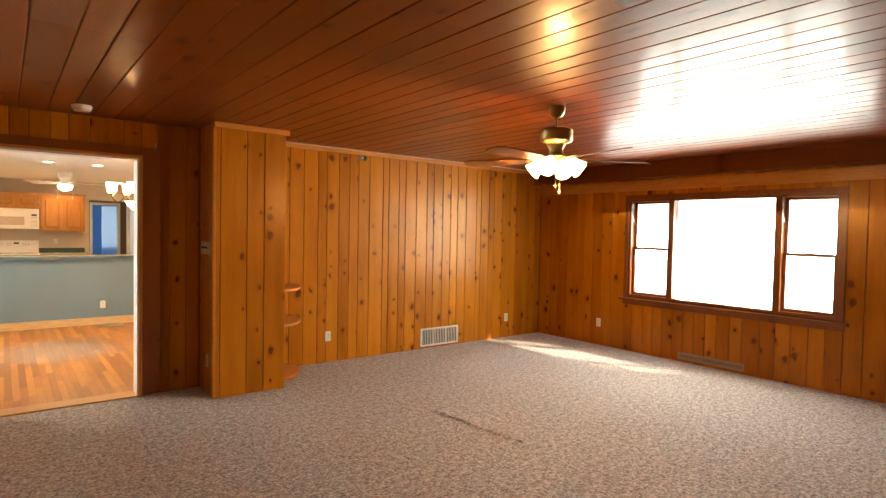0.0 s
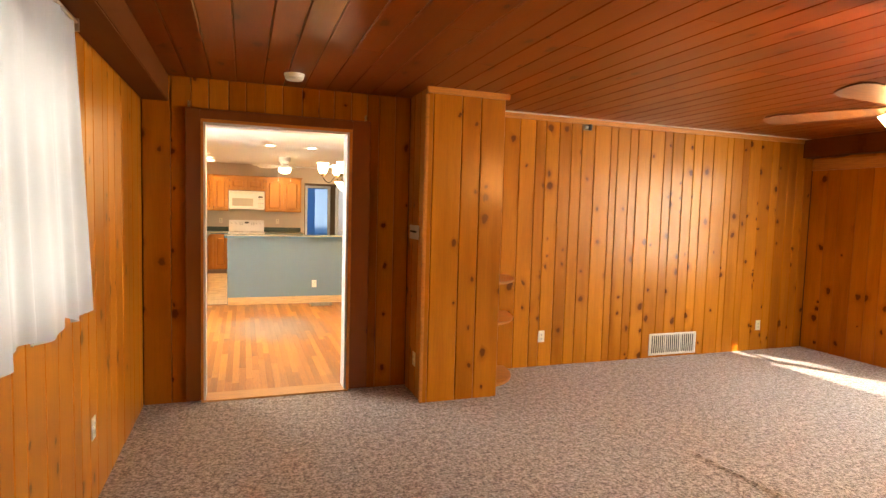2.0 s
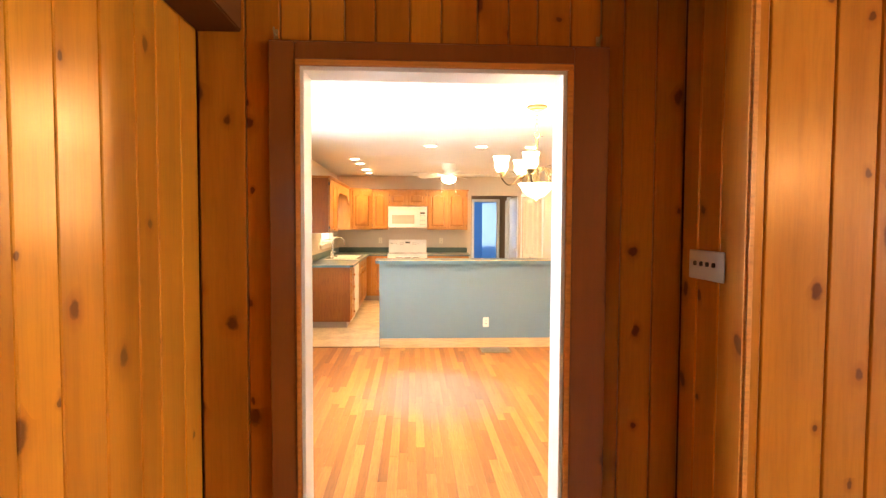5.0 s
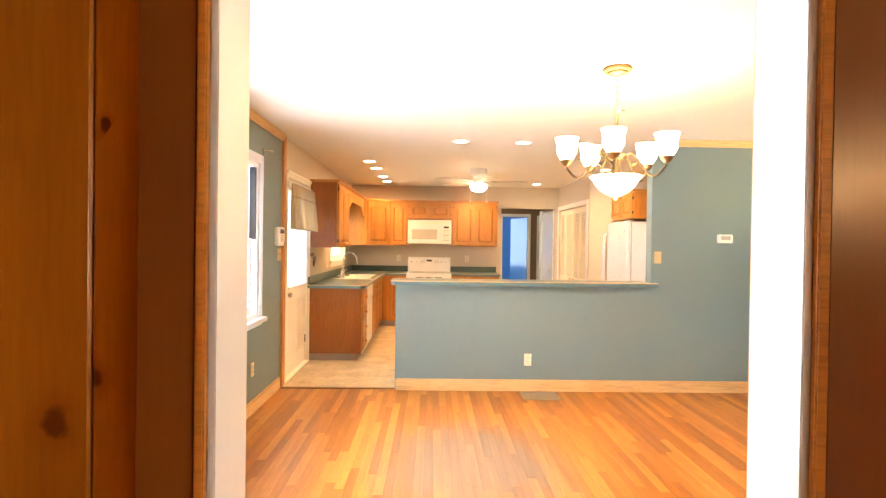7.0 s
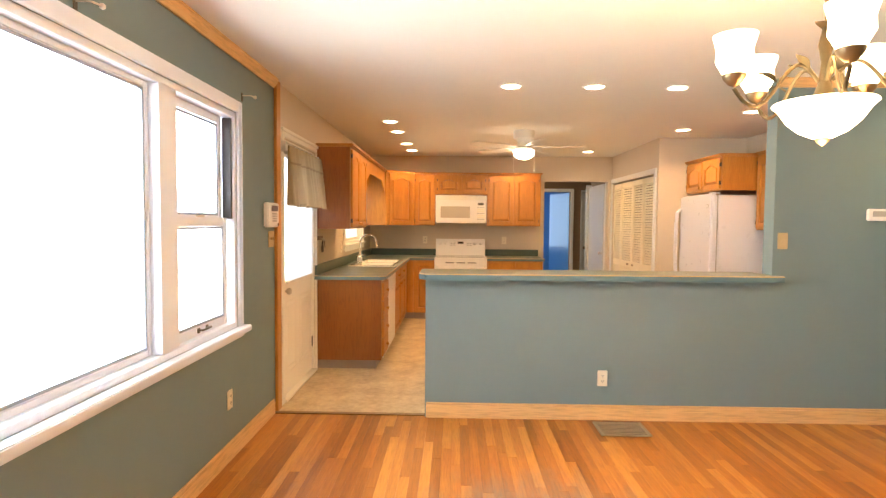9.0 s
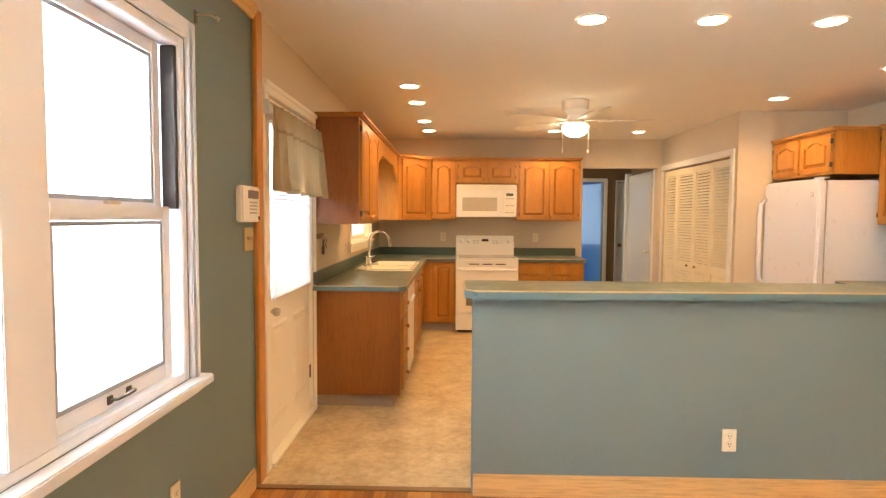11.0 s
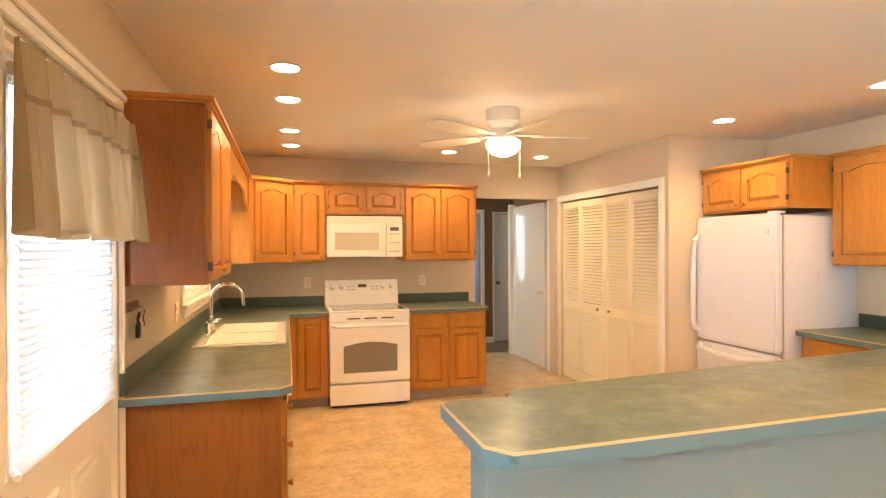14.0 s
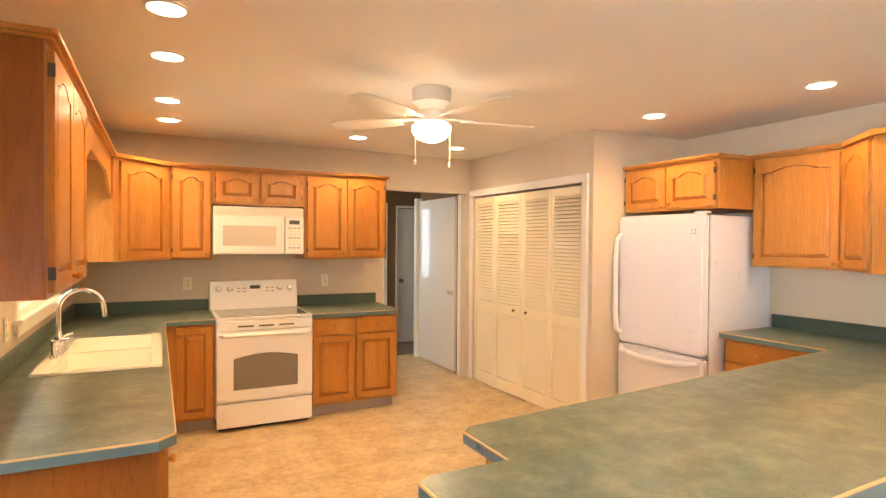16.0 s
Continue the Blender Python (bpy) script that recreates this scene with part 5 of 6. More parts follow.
outlet(pose(-1.23, 11.99, 1.115, 0, 0, 90), ALMOND, label="almond outlet on the tan wall by the sink")

# left wall cabinets
wall_cabinet(pose(-0.905, 10.83, 0, 0, 0, 90), 0.90, UZ0 - 0.02, UZ1, 0.322, [(0.025, 0.445, "r"), (0.455, 0.88, "l")], "honey oak two-door wall cabinet with a veneered end panel", crown_l=True, end_left=True)
vb = thing("sink_valance", pose(-0.905, 11.735, 0, 0, 0, 90), "arched oak valance board above the sink window", "valance board")
ax = [(0.0, 2.13), (0.0, 1.83), (0.05, 1.83)] + [(0.05 + 1.66 * k / 24, 1.86 + 0.13 * min(1.0, math.sin(math.pi * k / 24) * 1.7)) for k in range(25)] + [(1.755, 1.83), (1.76, 1.83), (1.76, 2.13)]
part("board", B().plate(ax, 0.0, 0.018), OAK, vb, smooth=False)
part("crown", B().box(0, -0.022, 2.13, 1.76, 0.02, 2.142).box(0, -0.036, 2.142, 1.76, 0.02, 2.16), OAK, vb, bevel=0.003)
part("soffit_board", B().box(0.0, 0.019, 2.10, 1.76, 0.322, 2.128), OAK, vb)

# diagonal corner wall cabinet
cc = thing("corner_cabinet", pose(-1.23, 14.25, 0), "honey oak diagonal corner wall cabinet", "kitchen cabinet", "oak kitchen cabinets")
foot = [(0.002, -0.002), (0.002, -0.75), (0.34, -0.75), (0.72, -0.372), (0.72, -0.002)]
part("body", B().prism(foot, UZ0, UZ1), OAK, cc, smooth=False)
part("crown", B().prism([(0.002, -0.002), (0.002, -0.752), (0.356, -0.786), (0.73, -0.412), (0.72, -0.002)], UZ1, UZ1 + 0.03), OAK, cc, smooth=False)
dm = pose(0.34, -0.75, 0, 0, 0, 45)
dl = math.hypot(0.38, 0.378)
panel_door(cc, 0.05, UZ0 + 0.018, dl - 0.05, UZ1 - 0.022, (0.085, UZ0 + 0.05), 0.035, 0.0, dm)

# back wall cabinets
wall_cabinet(pose(-0.51, UY, 0), 0.312, UZ0, UZ1, 0.368, [(0.012, 0.300, "r")], "honey oak single-door wall cabinet beside the microwave")
wall_cabinet(pose(-0.198, UY, 0), 0.778, 1.835, UZ1, 0.368, [(0.03, 0.375, "r"), (0.40, 0.75, "l")], "short honey oak cabinet above the microwave", rise=0.03)
wall_cabinet(pose(0.58, UY, 0), 0.79, UZ0, UZ1, 0.368, [(0.025, 0.39, "r"), (0.40, 0.768, "l")], "honey oak two-door wall cabinet beside the hall opening", crown_r=True, end_right=True)

mw = thing("microwave", pose(-0.19, 13.835, 1.412), "white over-the-range microwave with a grey window", "microwave")
part("body", B().box(0, 0.02, 0, 0.758, 0.41, 0.41), APPLIANCE, mw, bevel=0.004)
part("grille", B().box(0.005, 0.0, 0.335, 0.753, 0.02, 0.408), APPLIANCE, mw, bevel=0.004)
for i in range(6):
    part("grille_slat", B().box(0.02, -0.003, 0.345 + i * 0.0095, 0.738, 0.0, 0.349 + i * 0.0095), ALMOND, mw, smooth=False)
d = part("door", B().box(0.005, -0.012, 0.006, 0.585, 0.02, 0.33), APPLIANCE, mw, bevel=0.006)
part("door_window", B().box(0.075, -0.0145, 0.075, 0.51, -0.011, 0.245), MW_GLASS, d, "grey mesh window", bevel=0.004)
part("handle", B().box(0.555, -0.034, 0.05, 0.575, -0.012, 0.29), APPLIANCE, d, bevel=0.006)
cp = part("control_panel", B().box(0.59, -0.010, 0.006, 0.753, 0.02, 0.33), APPLIANCE, mw, bevel=0.004)
part("display", B().box(0.625, -0.0122, 0.265, 0.715, -0.0095, 0.30), DISPLAY, cp)
for r in range(7):
    for c in range(3):
        part("button", B().box(0.618 + c * 0.038, -0.0118, 0.225 - r * 0.029, 0.648 + c * 0.038, -0.0098, 0.238 - r * 0.029), ALMOND if r % 3 else GREY_PRINT, cp, smooth=False)

# range
rg = thing("electric_range", pose(-0.19, 13.505, 0), "white freestanding electric range with a ceramic cooktop", "range")
part("body", B().box(0.0, 0.035, 0.09, 0.757, 0.70, 0.895), APPLIANCE, rg, bevel=0.003)
part("foot_rail", B().box(0.02, 0.06, 0.003, 0.737, 0.68, 0.09), VENT_DARK, rg)
part("drawer", B().box(0.002, 0.0, 0.035, 0.755, 0.035, 0.225).box(0.05, -0.012, 0.195, 0.707, 0.0, 0.212), APPLIANCE, rg, bevel=0.005)
od = part("oven_door", B().box(0.002, -0.005, 0.245, 0.755, 0.035, 0.80), APPLIANCE, rg, bevel=0.006)
win = [(0.125, 0.335), (0.632, 0.335), (0.632, 0.585)] + [(0.632 - 0.507 * k / 14, 0.585 + 0.035 * math.sin(math.pi * k / 14)) for k in range(1, 14)] + [(0.125, 0.585)]
part("oven_window", B().plate(win, -0.0085, -0.004), OVEN_GLASS, od, "smoked oven window with an arched top")
part("handle", B().tube([(0.03, -0.005, 0.775), (0.05, -0.045, 0.775), (0.707, -0.045, 0.775), (0.727, -0.005, 0.775)], 0.014, 12), APPLIANCE, od)
part("vent_panel", B().box(0.002, 0.0, 0.812, 0.755, 0.035, 0.885), APPLIANCE, rg, bevel=0.004)
for i in range(3):
    part("vent_slot", B().box(0.16 + i * 0.16, -0.0015, 0.835, 0.28 + i * 0.16, 0.001, 0.848), OUTLET_DARK, rg, smooth=False)
ck = part("cooktop", B().box(0.0, 0.01, 0.895, 0.757, 0.60, 0.915), APPLIANCE, rg, bevel=0.004)
part("ceramic", B().box(0.03, 0.04, 0.915, 0.727, 0.575, 0.918), COOKTOP, ck, "glossy dark ceramic glass")
for x, y, r in ((0.20, 0.17, 0.10), (0.56, 0.17, 0.08), (0.20, 0.43, 0.08), (0.56, 0.43, 0.10)):
    part("burner_ring", B().lathe([(r, 0.0), (r, 0.0012), (r - 0.006, 0.0012), (r - 0.006, 0.0), (r, 0.0)], 30, Matrix.Translation((x, y, 0.918))), GREY_PRINT, ck)
bg = part("backguard", B().add([(0, 0.585, 0.915), (0.757, 0.585, 0.915), (0.757, 0.60, 1.02), (0, 0.60, 1.02), (0, 0.60, 1.02), (0.757, 0.60, 1.02), (0.757, 0.635, 1.165), (0, 0.635, 1.165), (0, 0.70, 1.165), (0.757, 0.70, 1.165), (0.757, 0.70, 0.915), (0, 0.70, 0.915)],
                     [(0, 1, 2, 3), (4, 5, 6, 7), (7, 6, 9, 8), (8, 9, 10, 11), (0, 3, 7, 8, 11), (1, 10, 9, 6, 2), (0, 11, 10, 1)]), APPLIANCE, rg, bevel=0.0, smooth=False)
tilt = Matrix.Translation((0, 0.6165, 1.0935)) @ Matrix.Rotation(radians(-13.6), 4, "X")
for x in (0.07, 0.165, 0.60, 0.69):
    part("dial", B().lathe([(0.002, 0.026), (0.018, 0.024), (0.024, 0.010), (0.028, 0.0), (0.002, 0.0)], 20, tilt @ Matrix.Translation((x, 0, 0.005)) @ Matrix.Rotation(radians(90), 4, "X")), APPLIANCE, bg)
part("display", B().box(0.335, -0.004, -0.002, 0.425, 0.002, 0.03, tilt), DISPLAY, bg)
for i in range(8):
    part("button", B().box(0.225 + (i % 2) * 0.045 + (0.25 if i > 3 else 0), -0.003, -0.03 + (i // 2 % 2) * 0.03, 0.255 + (i % 2) * 0.045 + (0.25 if i > 3 else 0), 0.001, -0.02 + (i // 2 % 2) * 0.03, tilt), GREY_PRINT, bg, smooth=False)

# base cabinets along the left wall
zs = (0.125, 0.305, 0.485, 0.665)
base_cabinet(pose(LX, 10.80, 0, 0, 0, 90), 0.42, 0.63, [(0.02, 0.40, z, z + 0.168) for z in zs], [], "honey oak four-drawer base cabinet with a veneered end panel", end_left=True)
dw = thing("dishwasher", pose(LX, 11.225, 0, 0, 0, 90), "white enamel built-in dishwasher under the counter", "dishwasher")
part("body", B().box(0.0, 0.03, 0.09, 0.60, 0.60, 0.865), APPLIANCE, dw)
d = part("door", B().box(0.003, -0.022, 0.115, 0.597, 0.03, 0.70), APPLIANCE, dw, bevel=0.006)
cpn = part("control_panel", B().box(0.003, -0.026, 0.705, 0.597, 0.03, 0.865), APPLIANCE, dw, bevel=0.006)
part("handle", B().box(0.17, -0.045, 0.70, 0.43, -0.026, 0.73), APPLIANCE, cpn, bevel=0.006)
part("toe_plate", B().box(0.01, 0.04, 0.005, 0.59, 0.06, 0.10), APPLIANCE, dw)
sink_base = base_cabinet(pose(LX, 11.83, 0, 0, 0, 90), 1.30, 0.63, [(0.03, 0.63, 0.715, 0.85), (0.66, 1.27, 0.715, 0.85)], [(0.03, 0.63, "r"), (0.66, 1.27, "l")], "honey oak sink base cabinet", top=0.70)
part("face_frame", B().box(0.0, 0.0, 0.70, 1.30, 0.02, 0.868), OAK, sink_base)
c = thing("base_cabinet", pose(-1.225, 13.135, 0), "honey oak blind corner base cabinet", "kitchen cabinet", "oak kitchen cabinets")
part("body", B().prism([(0, 0), (0.63, 0), (0.63, 0.465), (0.725, 0.465), (0.725, 1.11), (0, 1.11)], 0.10, 0.868), OAK, c, smooth=False)
part("toe_kick", B().prism([(0, 0), (0.57, 0), (0.57, 0.52), (0.725, 0.52), (0.725, 1.11), (0, 1.11)], 0.003, 0.10), TOE, c, smooth=False)
base_cabinet(pose(-0.498, BY, 0), 0.302, 0.64, [], [(0.02, 0.285, "l")], "narrow honey oak base cabinet beside the range")
base_cabinet(pose(0.572, BY, 0), 0.80, 0.64, [(0.02, 0.39, 0.715, 0.85), (0.41, 0.78, 0.715, 0.85)], [(0.02, 0.39, "r"), (0.41, 0.78, "l")], "honey oak two-door base cabinet beside the hall opening", end_right=True)


def slab_edge(poly, z0, z1, close=True):
    """A thin band that follows an outline, with its own thickness."""
    b = B()
    n = len(poly)
    for i in range(n if close else n - 1):
        a, c2 = Vector(poly[i]), Vector(poly[(i + 1) % n])
        d = (c2 - a).normalized()
        o = Vector((d.y, -d.x)) * 0.004
        p, q = a - d * 0.001, c2 + d * 0.001
        b.prism([tuple(p), tuple(p + o), tuple(q + o), tuple(q)], z0, z1)
    return b


def countertop(name, poly, band, label, holes=(), z0=0.868, z1=CT, raised=None, pieces=None):
    t = thing(name, pose(0, 0, 0), label, "countertop")
    b = B()
    for q in (pieces or [poly]):
        b.prism(q, z0, z1)
    part("top", b, LAMINATE, t, "green marbled laminate", smooth=False)
    part("edge_band", slab_edge(band, z0, z1 - 0.006, False), EDGE_TEAL, t, "teal laminate edge", smooth=False)
    part("edge_line", slab_edge(band, z1 - 0.006, z1 + 0.0005, False), EDGE_TAN, t, "tan edge line", smooth=False)
    for x0, y0, x1, y1 in raised or ():
        part("backsplash", B().box(x0, y0, z1, x1, y1, z1 + 0.10), EDGE_GREEN, t, "dark green laminate backsplash", bevel=0.003)
    return t


EDGE_GREEN = plain("dark_green_backsplash", (0.055, 0.095, 0.080), 0.32, vary=0.2, scale=20)
FX, FY, EY = -0.555, 13.565, 10.755
countertop("countertop", None, [(-1.228, EY), (FX - 0.05, EY), (FX, EY + 0.05), (FX, FY), (-0.196, FY)], "green laminate countertop with a sink cutout",
           pieces=[[(-1.228, EY), (FX - 0.05, EY), (FX, EY + 0.05), (FX, 11.90), (-1.228, 11.90)], [(-1.228, 11.90), (-1.11, 11.90), (-1.11, 12.92), (-1.228, 12.92)], [(-0.60, 11.90), (FX, 11.90), (FX, 12.92), (-0.60, 12.92)], [(-1.228, 12.92), (FX, 12.92), (FX, FY), (-0.196, FY), (-0.196, 14.248), (-1.228, 14.248)]],
           raised=[(-1.228, EY + 0.01, -1.208, 14.248), (-1.207, 14.228, -0.196, 14.248)])
countertop("countertop", None, [(0.572, FY), (1.37, FY), (1.40, FY + 0.03), (1.40, 14.247)], "short green laminate countertop beside the range",
           pieces=[[(0.572, FY), (1.37, FY), (1.40, FY + 0.03), (1.40, 14.248), (0.572, 14.248)]], raised=[(0.572, 14.228, 1.40, 14.248)])

sk = thing("kitchen_sink", pose(-1.11, 11.90, CT), "biscuit coloured double-bowl kitchen sink", "sink")
rim = B().box(-0.018, -0.015, 0.0, 0.06, 1.035, 0.012).box(0.475, -0.015, 0.0, 0.528, 1.035, 0.012).box(0.06, -0.015, 0.0, 0.475, 0.035, 0.012).box(0.06, 0.985, 0.0, 0.475, 1.035, 0.012).box(0.06, 0.49, -0.03, 0.475, 0.53, 0.008)
part("rim", rim, BISCUIT, sk, bevel=0.005)
for y0, y1 in ((0.035, 0.49), (0.53, 0.985)):
    bowl = B()
    o = [(0.06, y0), (0.475, y0), (0.475, y1), (0.06, y1)]
    i2 = [(0.085, y0 + 0.025), (0.45, y0 + 0.025), (0.45, y1 - 0.025), (0.085, y1 - 0.025)]
    bowl.add([(x, y, 0.004) for x, y in o] + [(x, y, -0.17) for x, y in i2], [(i, i + 4, (i + 1) % 4 + 4, (i + 1) % 4) for i in range(4)] + [(4, 5, 6, 7)])
    bw = part("bowl", bowl, BISCUIT, sk, smooth=False)
    part("drain", B().cyl(0.04, -0.17, -0.166, 20, Matrix.Translation((0.27, (y0 + y1) / 2, 0))), CHROME, bw)
fa = thing("faucet", pose(-1.08, 12.42, CT + 0.012), "chrome gooseneck kitchen faucet with a side sprayer", "faucet")
part("deck_plate", B().box(-0.028, -0.11, 0, 0.028, 0.11, 0.012), CHROME, fa, bevel=0.005)
part("base", B().lathe([(0.03, 0.012), (0.028, 0.03), (0.018, 0.045), (0.022, 0.07), (0.016, 0.10), (0.013, 0.13)], 20), CHROME, fa)
part("spout", B().tube([(0, 0, 0.12)] + [(0.105 - 0.105 * math.cos(math.pi * k / 14), 0, 0.235 + 0.105 * math.sin(math.pi * k / 14)) for k in range(14)] + [(0.212, 0, 0.205), (0.214, 0, 0.185)], 0.0125, 14), CHROME, fa)
for y in (-0.075, 0.075):
    hd = part("handle", B().lathe([(0.02, 0.012), (0.017, 0.04), (0.012, 0.055), (0.016, 0.075), (0.004, 0.08)], 16, Matrix.Translation((0, y, 0))), CHROME, fa)
    part("lever", B().tube([(0, y, 0.07), (0.03, y * 1.1, 0.085), (0.055, y * 1.2, 0.088)], 0.006, 8), CHROME, hd)
part("sprayer", B().lathe([(0.02, 0.0), (0.02, 0.012), (0.012, 0.02), (0.011, 0.06), (0.016, 0.075), (0.014, 0.095), (0.002, 0.1)], 16, Matrix.Translation((0.0, -0.17, 0))), CHROME, fa)

# breakfast bar and peninsula
BZ = 1.062
bar_poly = [(-0.147, 9.78), (-0.147, 9.425), (-0.10, 9.365), (2.40, 9.43), (2.40, 9.506), (2.356, 9.509), (2.356, 9.80), (-0.12, 9.80)]
countertop("bar_top", bar_poly, [(-0.12, 9.80), (-0.147, 9.78), (-0.147, 9.425), (-0.10, 9.365), (2.40, 9.43), (2.40, 9.506)], "green laminate breakfast bar top with clipped corners", z0=1.0205, z1=BZ)
PX = 0.30
base_cabinet(pose(2.97, 10.34, 0, 0, 0, 180), 2.62, 0.68, [(0.03 + i * 0.65, 0.62 + i * 0.65, 0.715, 0.85) for i in range(4)], [(0.03 + i * 0.65, 0.62 + i * 0.65, "r") for i in range(4)], "honey oak peninsula base cabinets behind the bar", end_right=True)
rx = 2.95
countertop("countertop", None, [(3.556, 11.425), (rx, 11.425), (rx, 10.70), (PX + 0.04, 10.44), (PX, 10.40), (PX, 9.65)], "green laminate peninsula and side countertop", pieces=[[(PX, 9.645), (3.558, 9.645), (3.558, 10.70), (rx, 10.70), (PX + 0.04, 10.44), (PX, 10.40)], [(rx, 10.70), (3.558, 10.70), (3.558, 11.425), (rx, 11.425)]], raised=[(3.536, 9.75, 3.556, 11.425)])
base_cabinet(pose(rx + 0.04, 11.41, 0, 0, 0, -90), 1.05, 0.56, [(0.03, 0.50, 0.715, 0.85), (0.53, 1.02, 0.715, 0.85)], [(0.03, 0.50, "r"), (0.53, 1.02, "l")], "honey oak base cabinet beside the fridge", end_left=True)

# fridge and the cabinets on the right
fg = thing("fridge", pose(2.79, 12.256, 0, 0, 0, -90), "white bottom-freezer fridge with long handles", "fridge")
FW, FS = 0.815, 0.722      # fridge width, height of the gap between its doors
part("body", B().box(0.004, 0.075, 0.03, FW - 0.004, 0.765, 1.735), FRIDGE_WHITE, fg, bevel=0.008)
ud = part("fridge_door", B().box(0.0, 0.0, FS + 0.007, FW, 0.07, 1.748), FRIDGE_WHITE, fg, bevel=0.018)
part("handle", B().tube([(0.04, 0.0, 0.80), (0.036, -0.045, 0.83), (0.034, -0.056, 0.95), (0.034, -0.056, 1.42), (0.036, -0.045, 1.56), (0.04, 0.0, 1.60)], 0.021, 12), FRIDGE_WHITE, ud)
part("badge", B().box(FW - 0.10, -0.003, 1.60, FW - 0.065, 0.002, 1.635), GREY_PRINT, ud, bevel=0.001)
part("badge_face", B().box(FW - 0.096, -0.0042, 1.604, FW - 0.069, -0.002, 1.631), FRIDGE_WHITE, ud, bevel=0.001)
fd = part("freezer_door", B().box(0.0, 0.0, 0.07, FW, 0.07, FS - 0.007), FRIDGE_WHITE, fg, bevel=0.018)
part("handle", B().tube([(0.05, 0.0, FS - 0.035), (0.09, -0.045, FS - 0.05), (0.25, -0.055, FS - 0.07), (FW - 0.25, -0.055, FS - 0.07), (FW - 0.09, -0.045, FS - 0.05), (FW - 0.05, 0.0, FS - 0.035)], 0.021, 12), FRIDGE_WHITE, fd)
part("gasket", B().box(0.006, 0.07, 0.07, FW - 0.006, 0.075, 1.735), GREY_PRINT, fg)
part("kick_plate", B().box(0.01, 0.02, 0.004, FW - 0.01, 0.08, 0.065), FRIDGE_WHITE, fg)
part("hinge_cap", B().box(FW - 0.09, 0.01, 1.748, FW - 0.01, 0.10, 1.762), FRIDGE_WHITE, fg, bevel=0.004)
wall_cabinet(pose(2.87, 12.262, 0, 0, 0, -90), 0.875, 1.78, 2.13, 0.688, [(0.02, 0.42, "r"), (0.445, 0.85, "l")], "short deep honey oak cabinet above the fridge", end_right=True, rise=0.035, crown_r=True)
wall_cabinet(pose(3.233, 11.38, 0, 0, 0, -90), 0.60, UZ0, UZ1 + 0.01, 0.325, [(0.02, 0.585, "r")], "wide honey oak single-door wall cabinet beside the fridge")
cr = thing("corner_cabinet", pose(3.556, 10.777, 0), "honey oak angled corner wall cabinet", "kitchen cabinet", "oak kitchen cabinets")
part("body", B().prism([(0, 0), (-0.325, 0), (-0.62, -0.30), (-0.62, -0.66), (0, -0.66)], UZ0, UZ1 + 0.01), OAK, cr, smooth=False)
part("crown", B().prism([(0, 0), (-0.36, 0), (-0.655, -0.30), (-0.655, -0.66), (0, -0.66)], UZ1 + 0.01, UZ1 + 0.04), OAK, cr, smooth=False)
panel_door(cr, 0.02, UZ0 + 0.018, 0.40, UZ1 - 0.012, (0.05, UZ0 + 0.05), 0.035, 0.0, pose(-0.325, 0, 0, 0, 0, -134.5))

# closet: two pairs of louvred bifold doors
slat_mesh = B().add([(-0.19, 0.026, 0.011), (0.19, 0.026, 0.011), (0.19, 0.008, -0.014), (-0.19, 0.008, -0.014), (-0.19, 0.022, 0.015), (0.19, 0.022, 0.015), (0.19, 0.002, -0.012), (-0.19, 0.002, -0.012)],
                    [(0, 1, 2, 3), (7, 6, 5, 4), (4, 5, 1, 0), (3, 2, 6, 7), (0, 3, 7, 4), (1, 5, 6, 2)]).mesh("louvre_slat", CLOSET_CREAM, smooth=False)
PW = (CLO[1] - CLO[0] - 0.012) / 4
for k in range(2):
    bf = thing("bifold_door", pose(2.548, CLO[1] - 0.004 - k * 2 * PW, 0.012, 0, 0, -90), "cream painted louvred bifold closet door", "closet door", "bifold closet doors")
    for j in range(2):
        fold = 3.2 * (1 if j == 0 else -1) * (1 if k == 0 else 0.3)
        m = Matrix.Translation((j * PW * 1.0, 0.0, 0)) @ (Matrix.Rotation(radians(-fold), 4, "Z") if j == 0 else Matrix.Translation((PW, 0, 0)) @ Matrix.Rotation(radians(-fold), 4, "Z") @ Matrix.Translation((-PW, 0, 0)))
        w = PW - 0.004
        leafp = part("leaf", B().box(0, 0, 0, 0.04, 0.026, 2.0, m).box(w - 0.04, 0, 0, w, 0.026, 2.0, m).box(0.04, 0, 0, w - 0.04, 0.026, 0.12, m).box(0.04, 0, 0.80, w - 0.04, 0.026, 0.89, m).box(0.04, 0, 1.93, w - 0.04, 0.026, 2.0, m), CLOSET_CREAM, bf, bevel=0.003)
        for lo, hi, n in ((0.145, 0.785, 20), (0.91, 1.915, 31)):
            for i in range(n):
                s = new("slat", slat_mesh)
                s.parent = leafp
                s.matrix_local = m @ Matrix.Translation((w / 2, 0, lo + (hi - lo) * i / (n - 1))) @ Matrix.Diagonal(((w - 0.076) / 0.38, 1, 1, 1))
        if (k == 0 and j == 1) or (k == 1 and j == 0):
            kx = w - 0.06 if k == 0 else 0.10
            part("knob", B().lathe([(0.002, 0.026), (0.013, 0.024), (0.016, 0.016), (0.007, 0.008), (0.007, 0.0), (0.002, 0.0)], 14, m @ Matrix.Translation((kx if k else w - 0.10, 0, 0.845)) @ Matrix.Rotation(radians(90), 4, "X")), BRONZE, leafp)


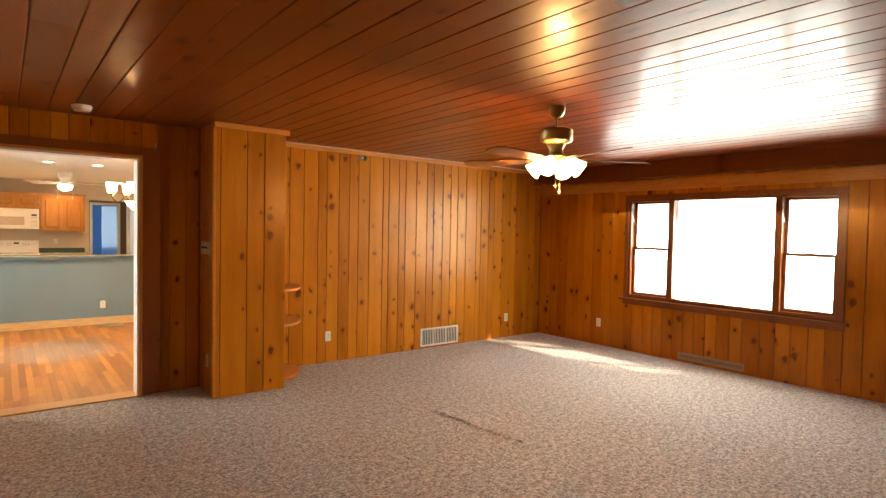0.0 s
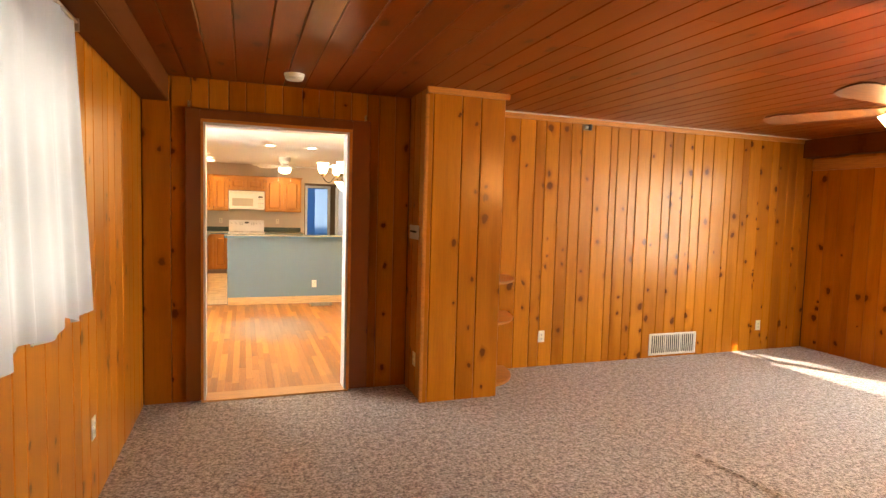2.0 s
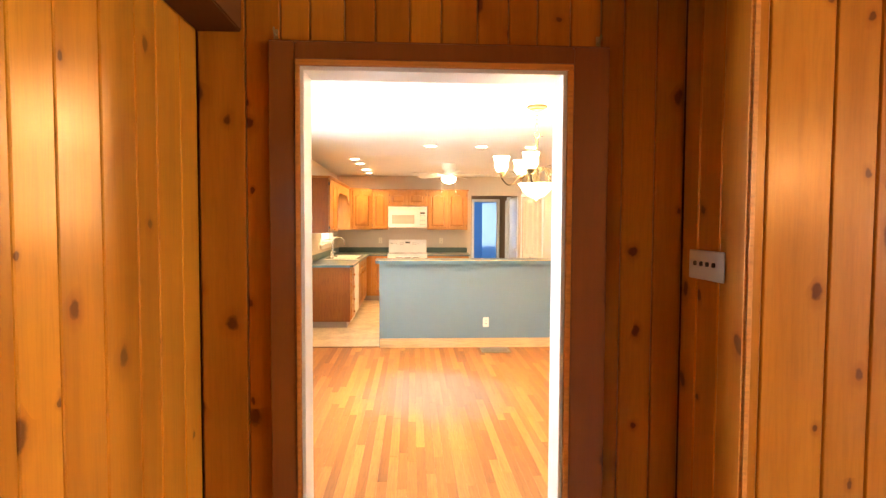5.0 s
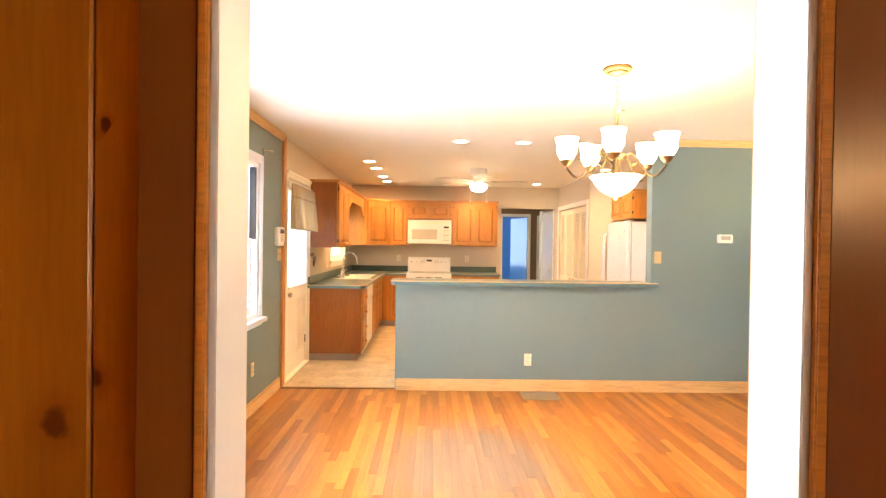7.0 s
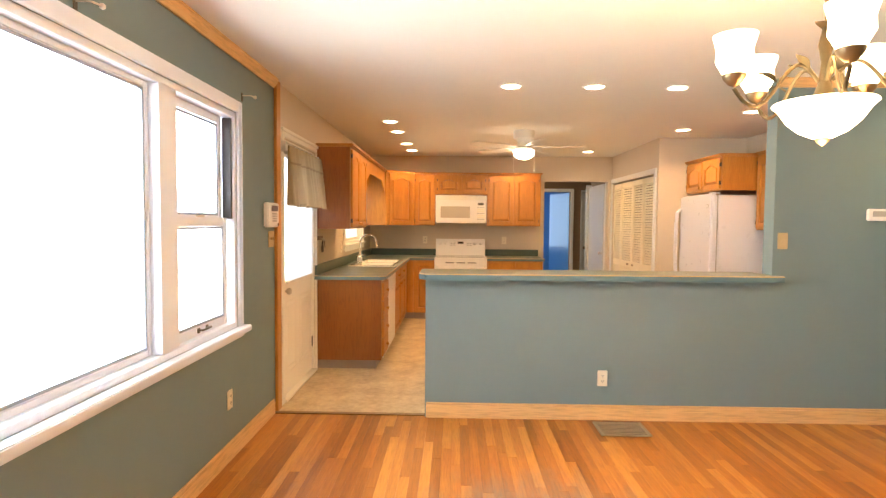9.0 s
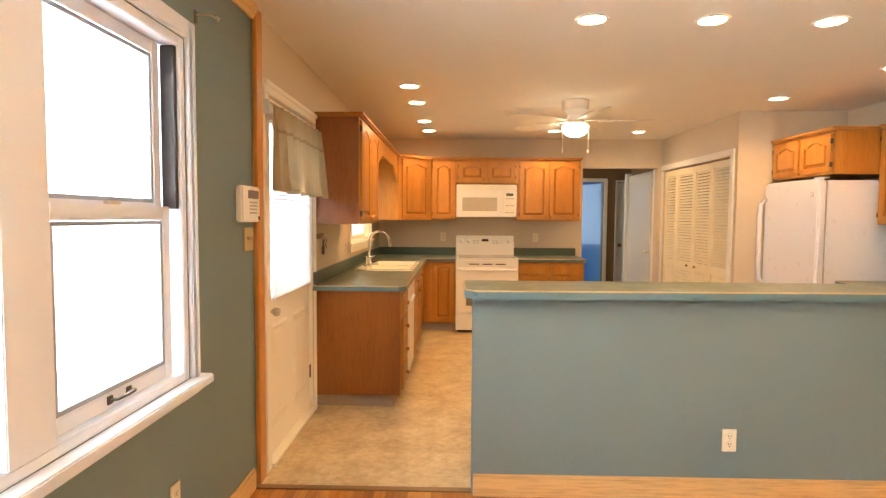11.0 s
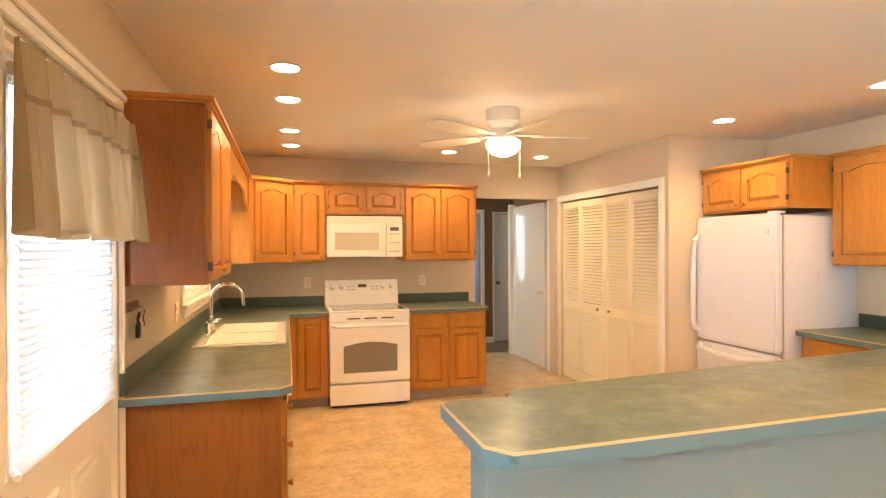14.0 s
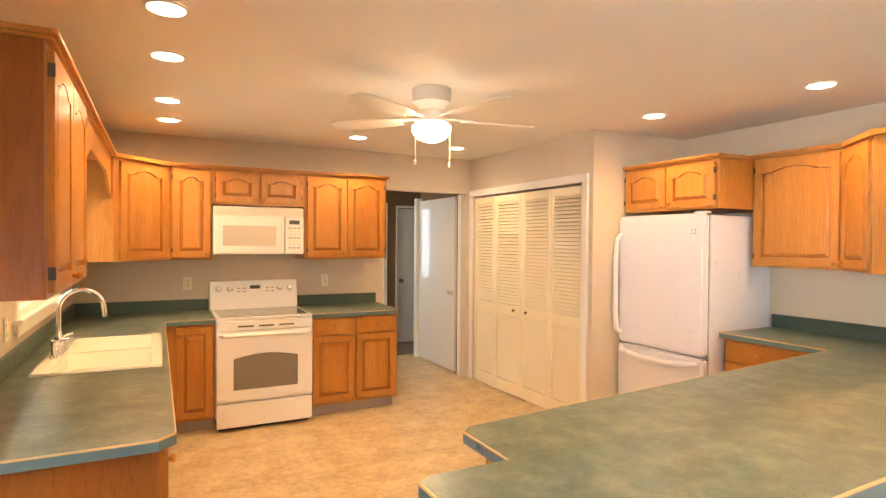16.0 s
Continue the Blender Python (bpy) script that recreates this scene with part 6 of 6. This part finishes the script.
def flat_door(name, m, w, h, mat, label, knob_x, knob_mat):
    d = thing(name, m, label, "door")
    part("leaf", B().box(0, 0, 0.012, w, 0.035, h), mat, d, bevel=0.002)
    part("door_knob", B().lathe([(0.002, 0.065), (0.02, 0.064), (0.027, 0.05), (0.012, 0.034), (0.012, 0.006), (0.032, 0.005), (0.032, 0.0), (0.002, 0.0)], 20, Matrix.Translation((knob_x, 0.0, 0.94)) @ Matrix.Rotation(radians(90), 4, "X")), knob_mat, d)
    return d


flat_door("hall_door", pose(2.60, 16.575, 0), 0.75, 2.025, WHITE_PAINT, "closed white flush hall door", 0.06, BRONZE)
flat_door("open_door", pose(2.485, 15.53, 0, 0, 0, -90), 0.98, 2.06, plain("glossy_white_door_paint", (0.80, 0.79, 0.77), 0.16, vary=0.03, coat=0.4), "glossy white flush door standing open against the hall wall", 0.93, NICKEL)
setting("door_casing_opening", B().box(2.472, 14.37, 0, 2.529, 14.45, 2.069).box(2.44, 15.535, 0.0, 2.529, 15.60, 2.10), WHITE_PAINT, "white painted door casing in the hall", "door casing", 0.003)
# Blue light on this door is put into its base colour.
flat_door("bedroom_door", pose(2.395, 16.69, 0, 0, 0, 112), 0.72, 2.02, plain("blue_lit_bedroom_door", (0.13, 0.36, 0.78), 0.22, coat=0.3), "glossy bedroom door standing open, the room's blue light in its colour", 0.66, BRONZE)

# outlets on the back wall
outlet(pose(-0.365, KW, 1.145), ALMOND, label="almond outlet above the backsplash")
outlet(pose(0.87, KW, 1.145), ALMOND, label="almond outlet above the backsplash")

# recessed lights
can = None
for x, y in ((-0.575, 11.27), (-0.56, 11.91), (-0.545, 12.89), (-0.53, 13.56), (0.975, 13.55), (2.0, 13.62), (2.575, 11.70), (2.79, 10.68), (0.51, 9.76), (1.14, 9.77), (1.765, 9.79)):
    if can is None:
        can = thing("recessed_light", pose(x, y, H), "round white recessed ceiling light, lit", "recessed light", "recessed ceiling lights")
        part("trim_ring", B().lathe([(0.088, -0.0005), (0.087, -0.006), (0.072, -0.008), (0.066, -0.0005)], 36), WHITE_PAINT, can)
        part("lens", B().lathe([(0.068, -0.002), (0.04, -0.006), (0.001, -0.007)], 30), CAN_GLOW, can, "lit frosted lens")
    else:
        copy_thing(can, pose(x, y, H))
    lamp("can_lamp", "SPOT", look((x, y, H - 0.03), (x, y, 0)), CAN_LAMP, WARM, radius=0.06, cone=140)

fan2 = ceiling_fan("ceiling_fan", pose(0.865, 11.835, H), "white hugger ceiling fan with a lit globe light", BLADE_WHITE, BLADE_WHITE, KFAN_GLOW, 1, 0.0, -0.182, -82, 0.67, True)
part("globe", B().lathe([(0.09, -0.20), (0.118, -0.225), (0.115, -0.262), (0.085, -0.296), (0.04, -0.315), (0.001, -0.318)], 32), KFAN_GLOW, fan2, "lit frosted white globe")
part("light_fitter", B().lathe([(0.03, -0.185), (0.085, -0.188), (0.10, -0.205), (0.09, -0.212)], 30), BLADE_WHITE, fan2)
for dx, dz in ((-0.115, -0.43), (0.115, -0.43)):
    part("pull_chain", B().tube([(dx, -0.02, -0.20), (dx, -0.02, dz)], 0.0025, 6).lathe([(0.001, dz), (0.010, dz - 0.014), (0.008, dz - 0.028), (0.001, dz - 0.036)], 10, Matrix.Translation((dx, -0.02, 0))), IVORY, fan2)
lamp("fan_bulb", "POINT", pose(0.865, 11.835, 2.06), KITCHEN_FAN_LAMP, WARM, radius=0.1)

# ---- oak strip floor, strip by strip ----
fl = tagged(new("floor_dining", B().box(-1.40, 5.25, -0.12, 3.56, 9.53, -0.006).mesh("floor_dining", GROOVE, smooth=False)), "worn oak strip floor with a greyed bare patch", "floor", kind="structure")
rng = random.Random(17)
rest = B()
meshes = {}
count = 0
x = -1.228
while x < 3.413:
    w = min(0.0572, 3.414 - x)
    start = 5.29 if x < 1.82 else 5.53
    y = start
    while y < 9.53:
        l = rng.choice((0.5, 0.7, 0.9, 1.1, 1.4, 1.8))
        if y == start:
            l *= rng.uniform(0.4, 1.0)
        e = min(y + l, 9.53)
        if count < 300 and -0.75 < x < 2.0 and e > 5.9:
            key = round(e - y, 3)
            if key not in meshes:
                meshes[key] = B().prism([(0.0, 0.0006), (0.0566, 0.0006), (0.0566, key - 0.0006), (0.0, key - 0.0006)], -0.008, 0.0).mesh("strip", FLOOR_OAK, smooth=False)
            s = new("strip", meshes[key])
            s.parent = fl
            s.location = (x, y, 0)
            count += 1
        else:
            rest.box(x, y + 0.0006, -0.008, x + w - 0.0006, e - 0.0006, 0.0)
        y = e
    x += w
ob = new("floor_strips", rest.mesh("floor_strips", FLOOR_OAK, smooth=False))
ob.parent = fl
tagged(ob, "worn oak floor strips", kind="stuff")
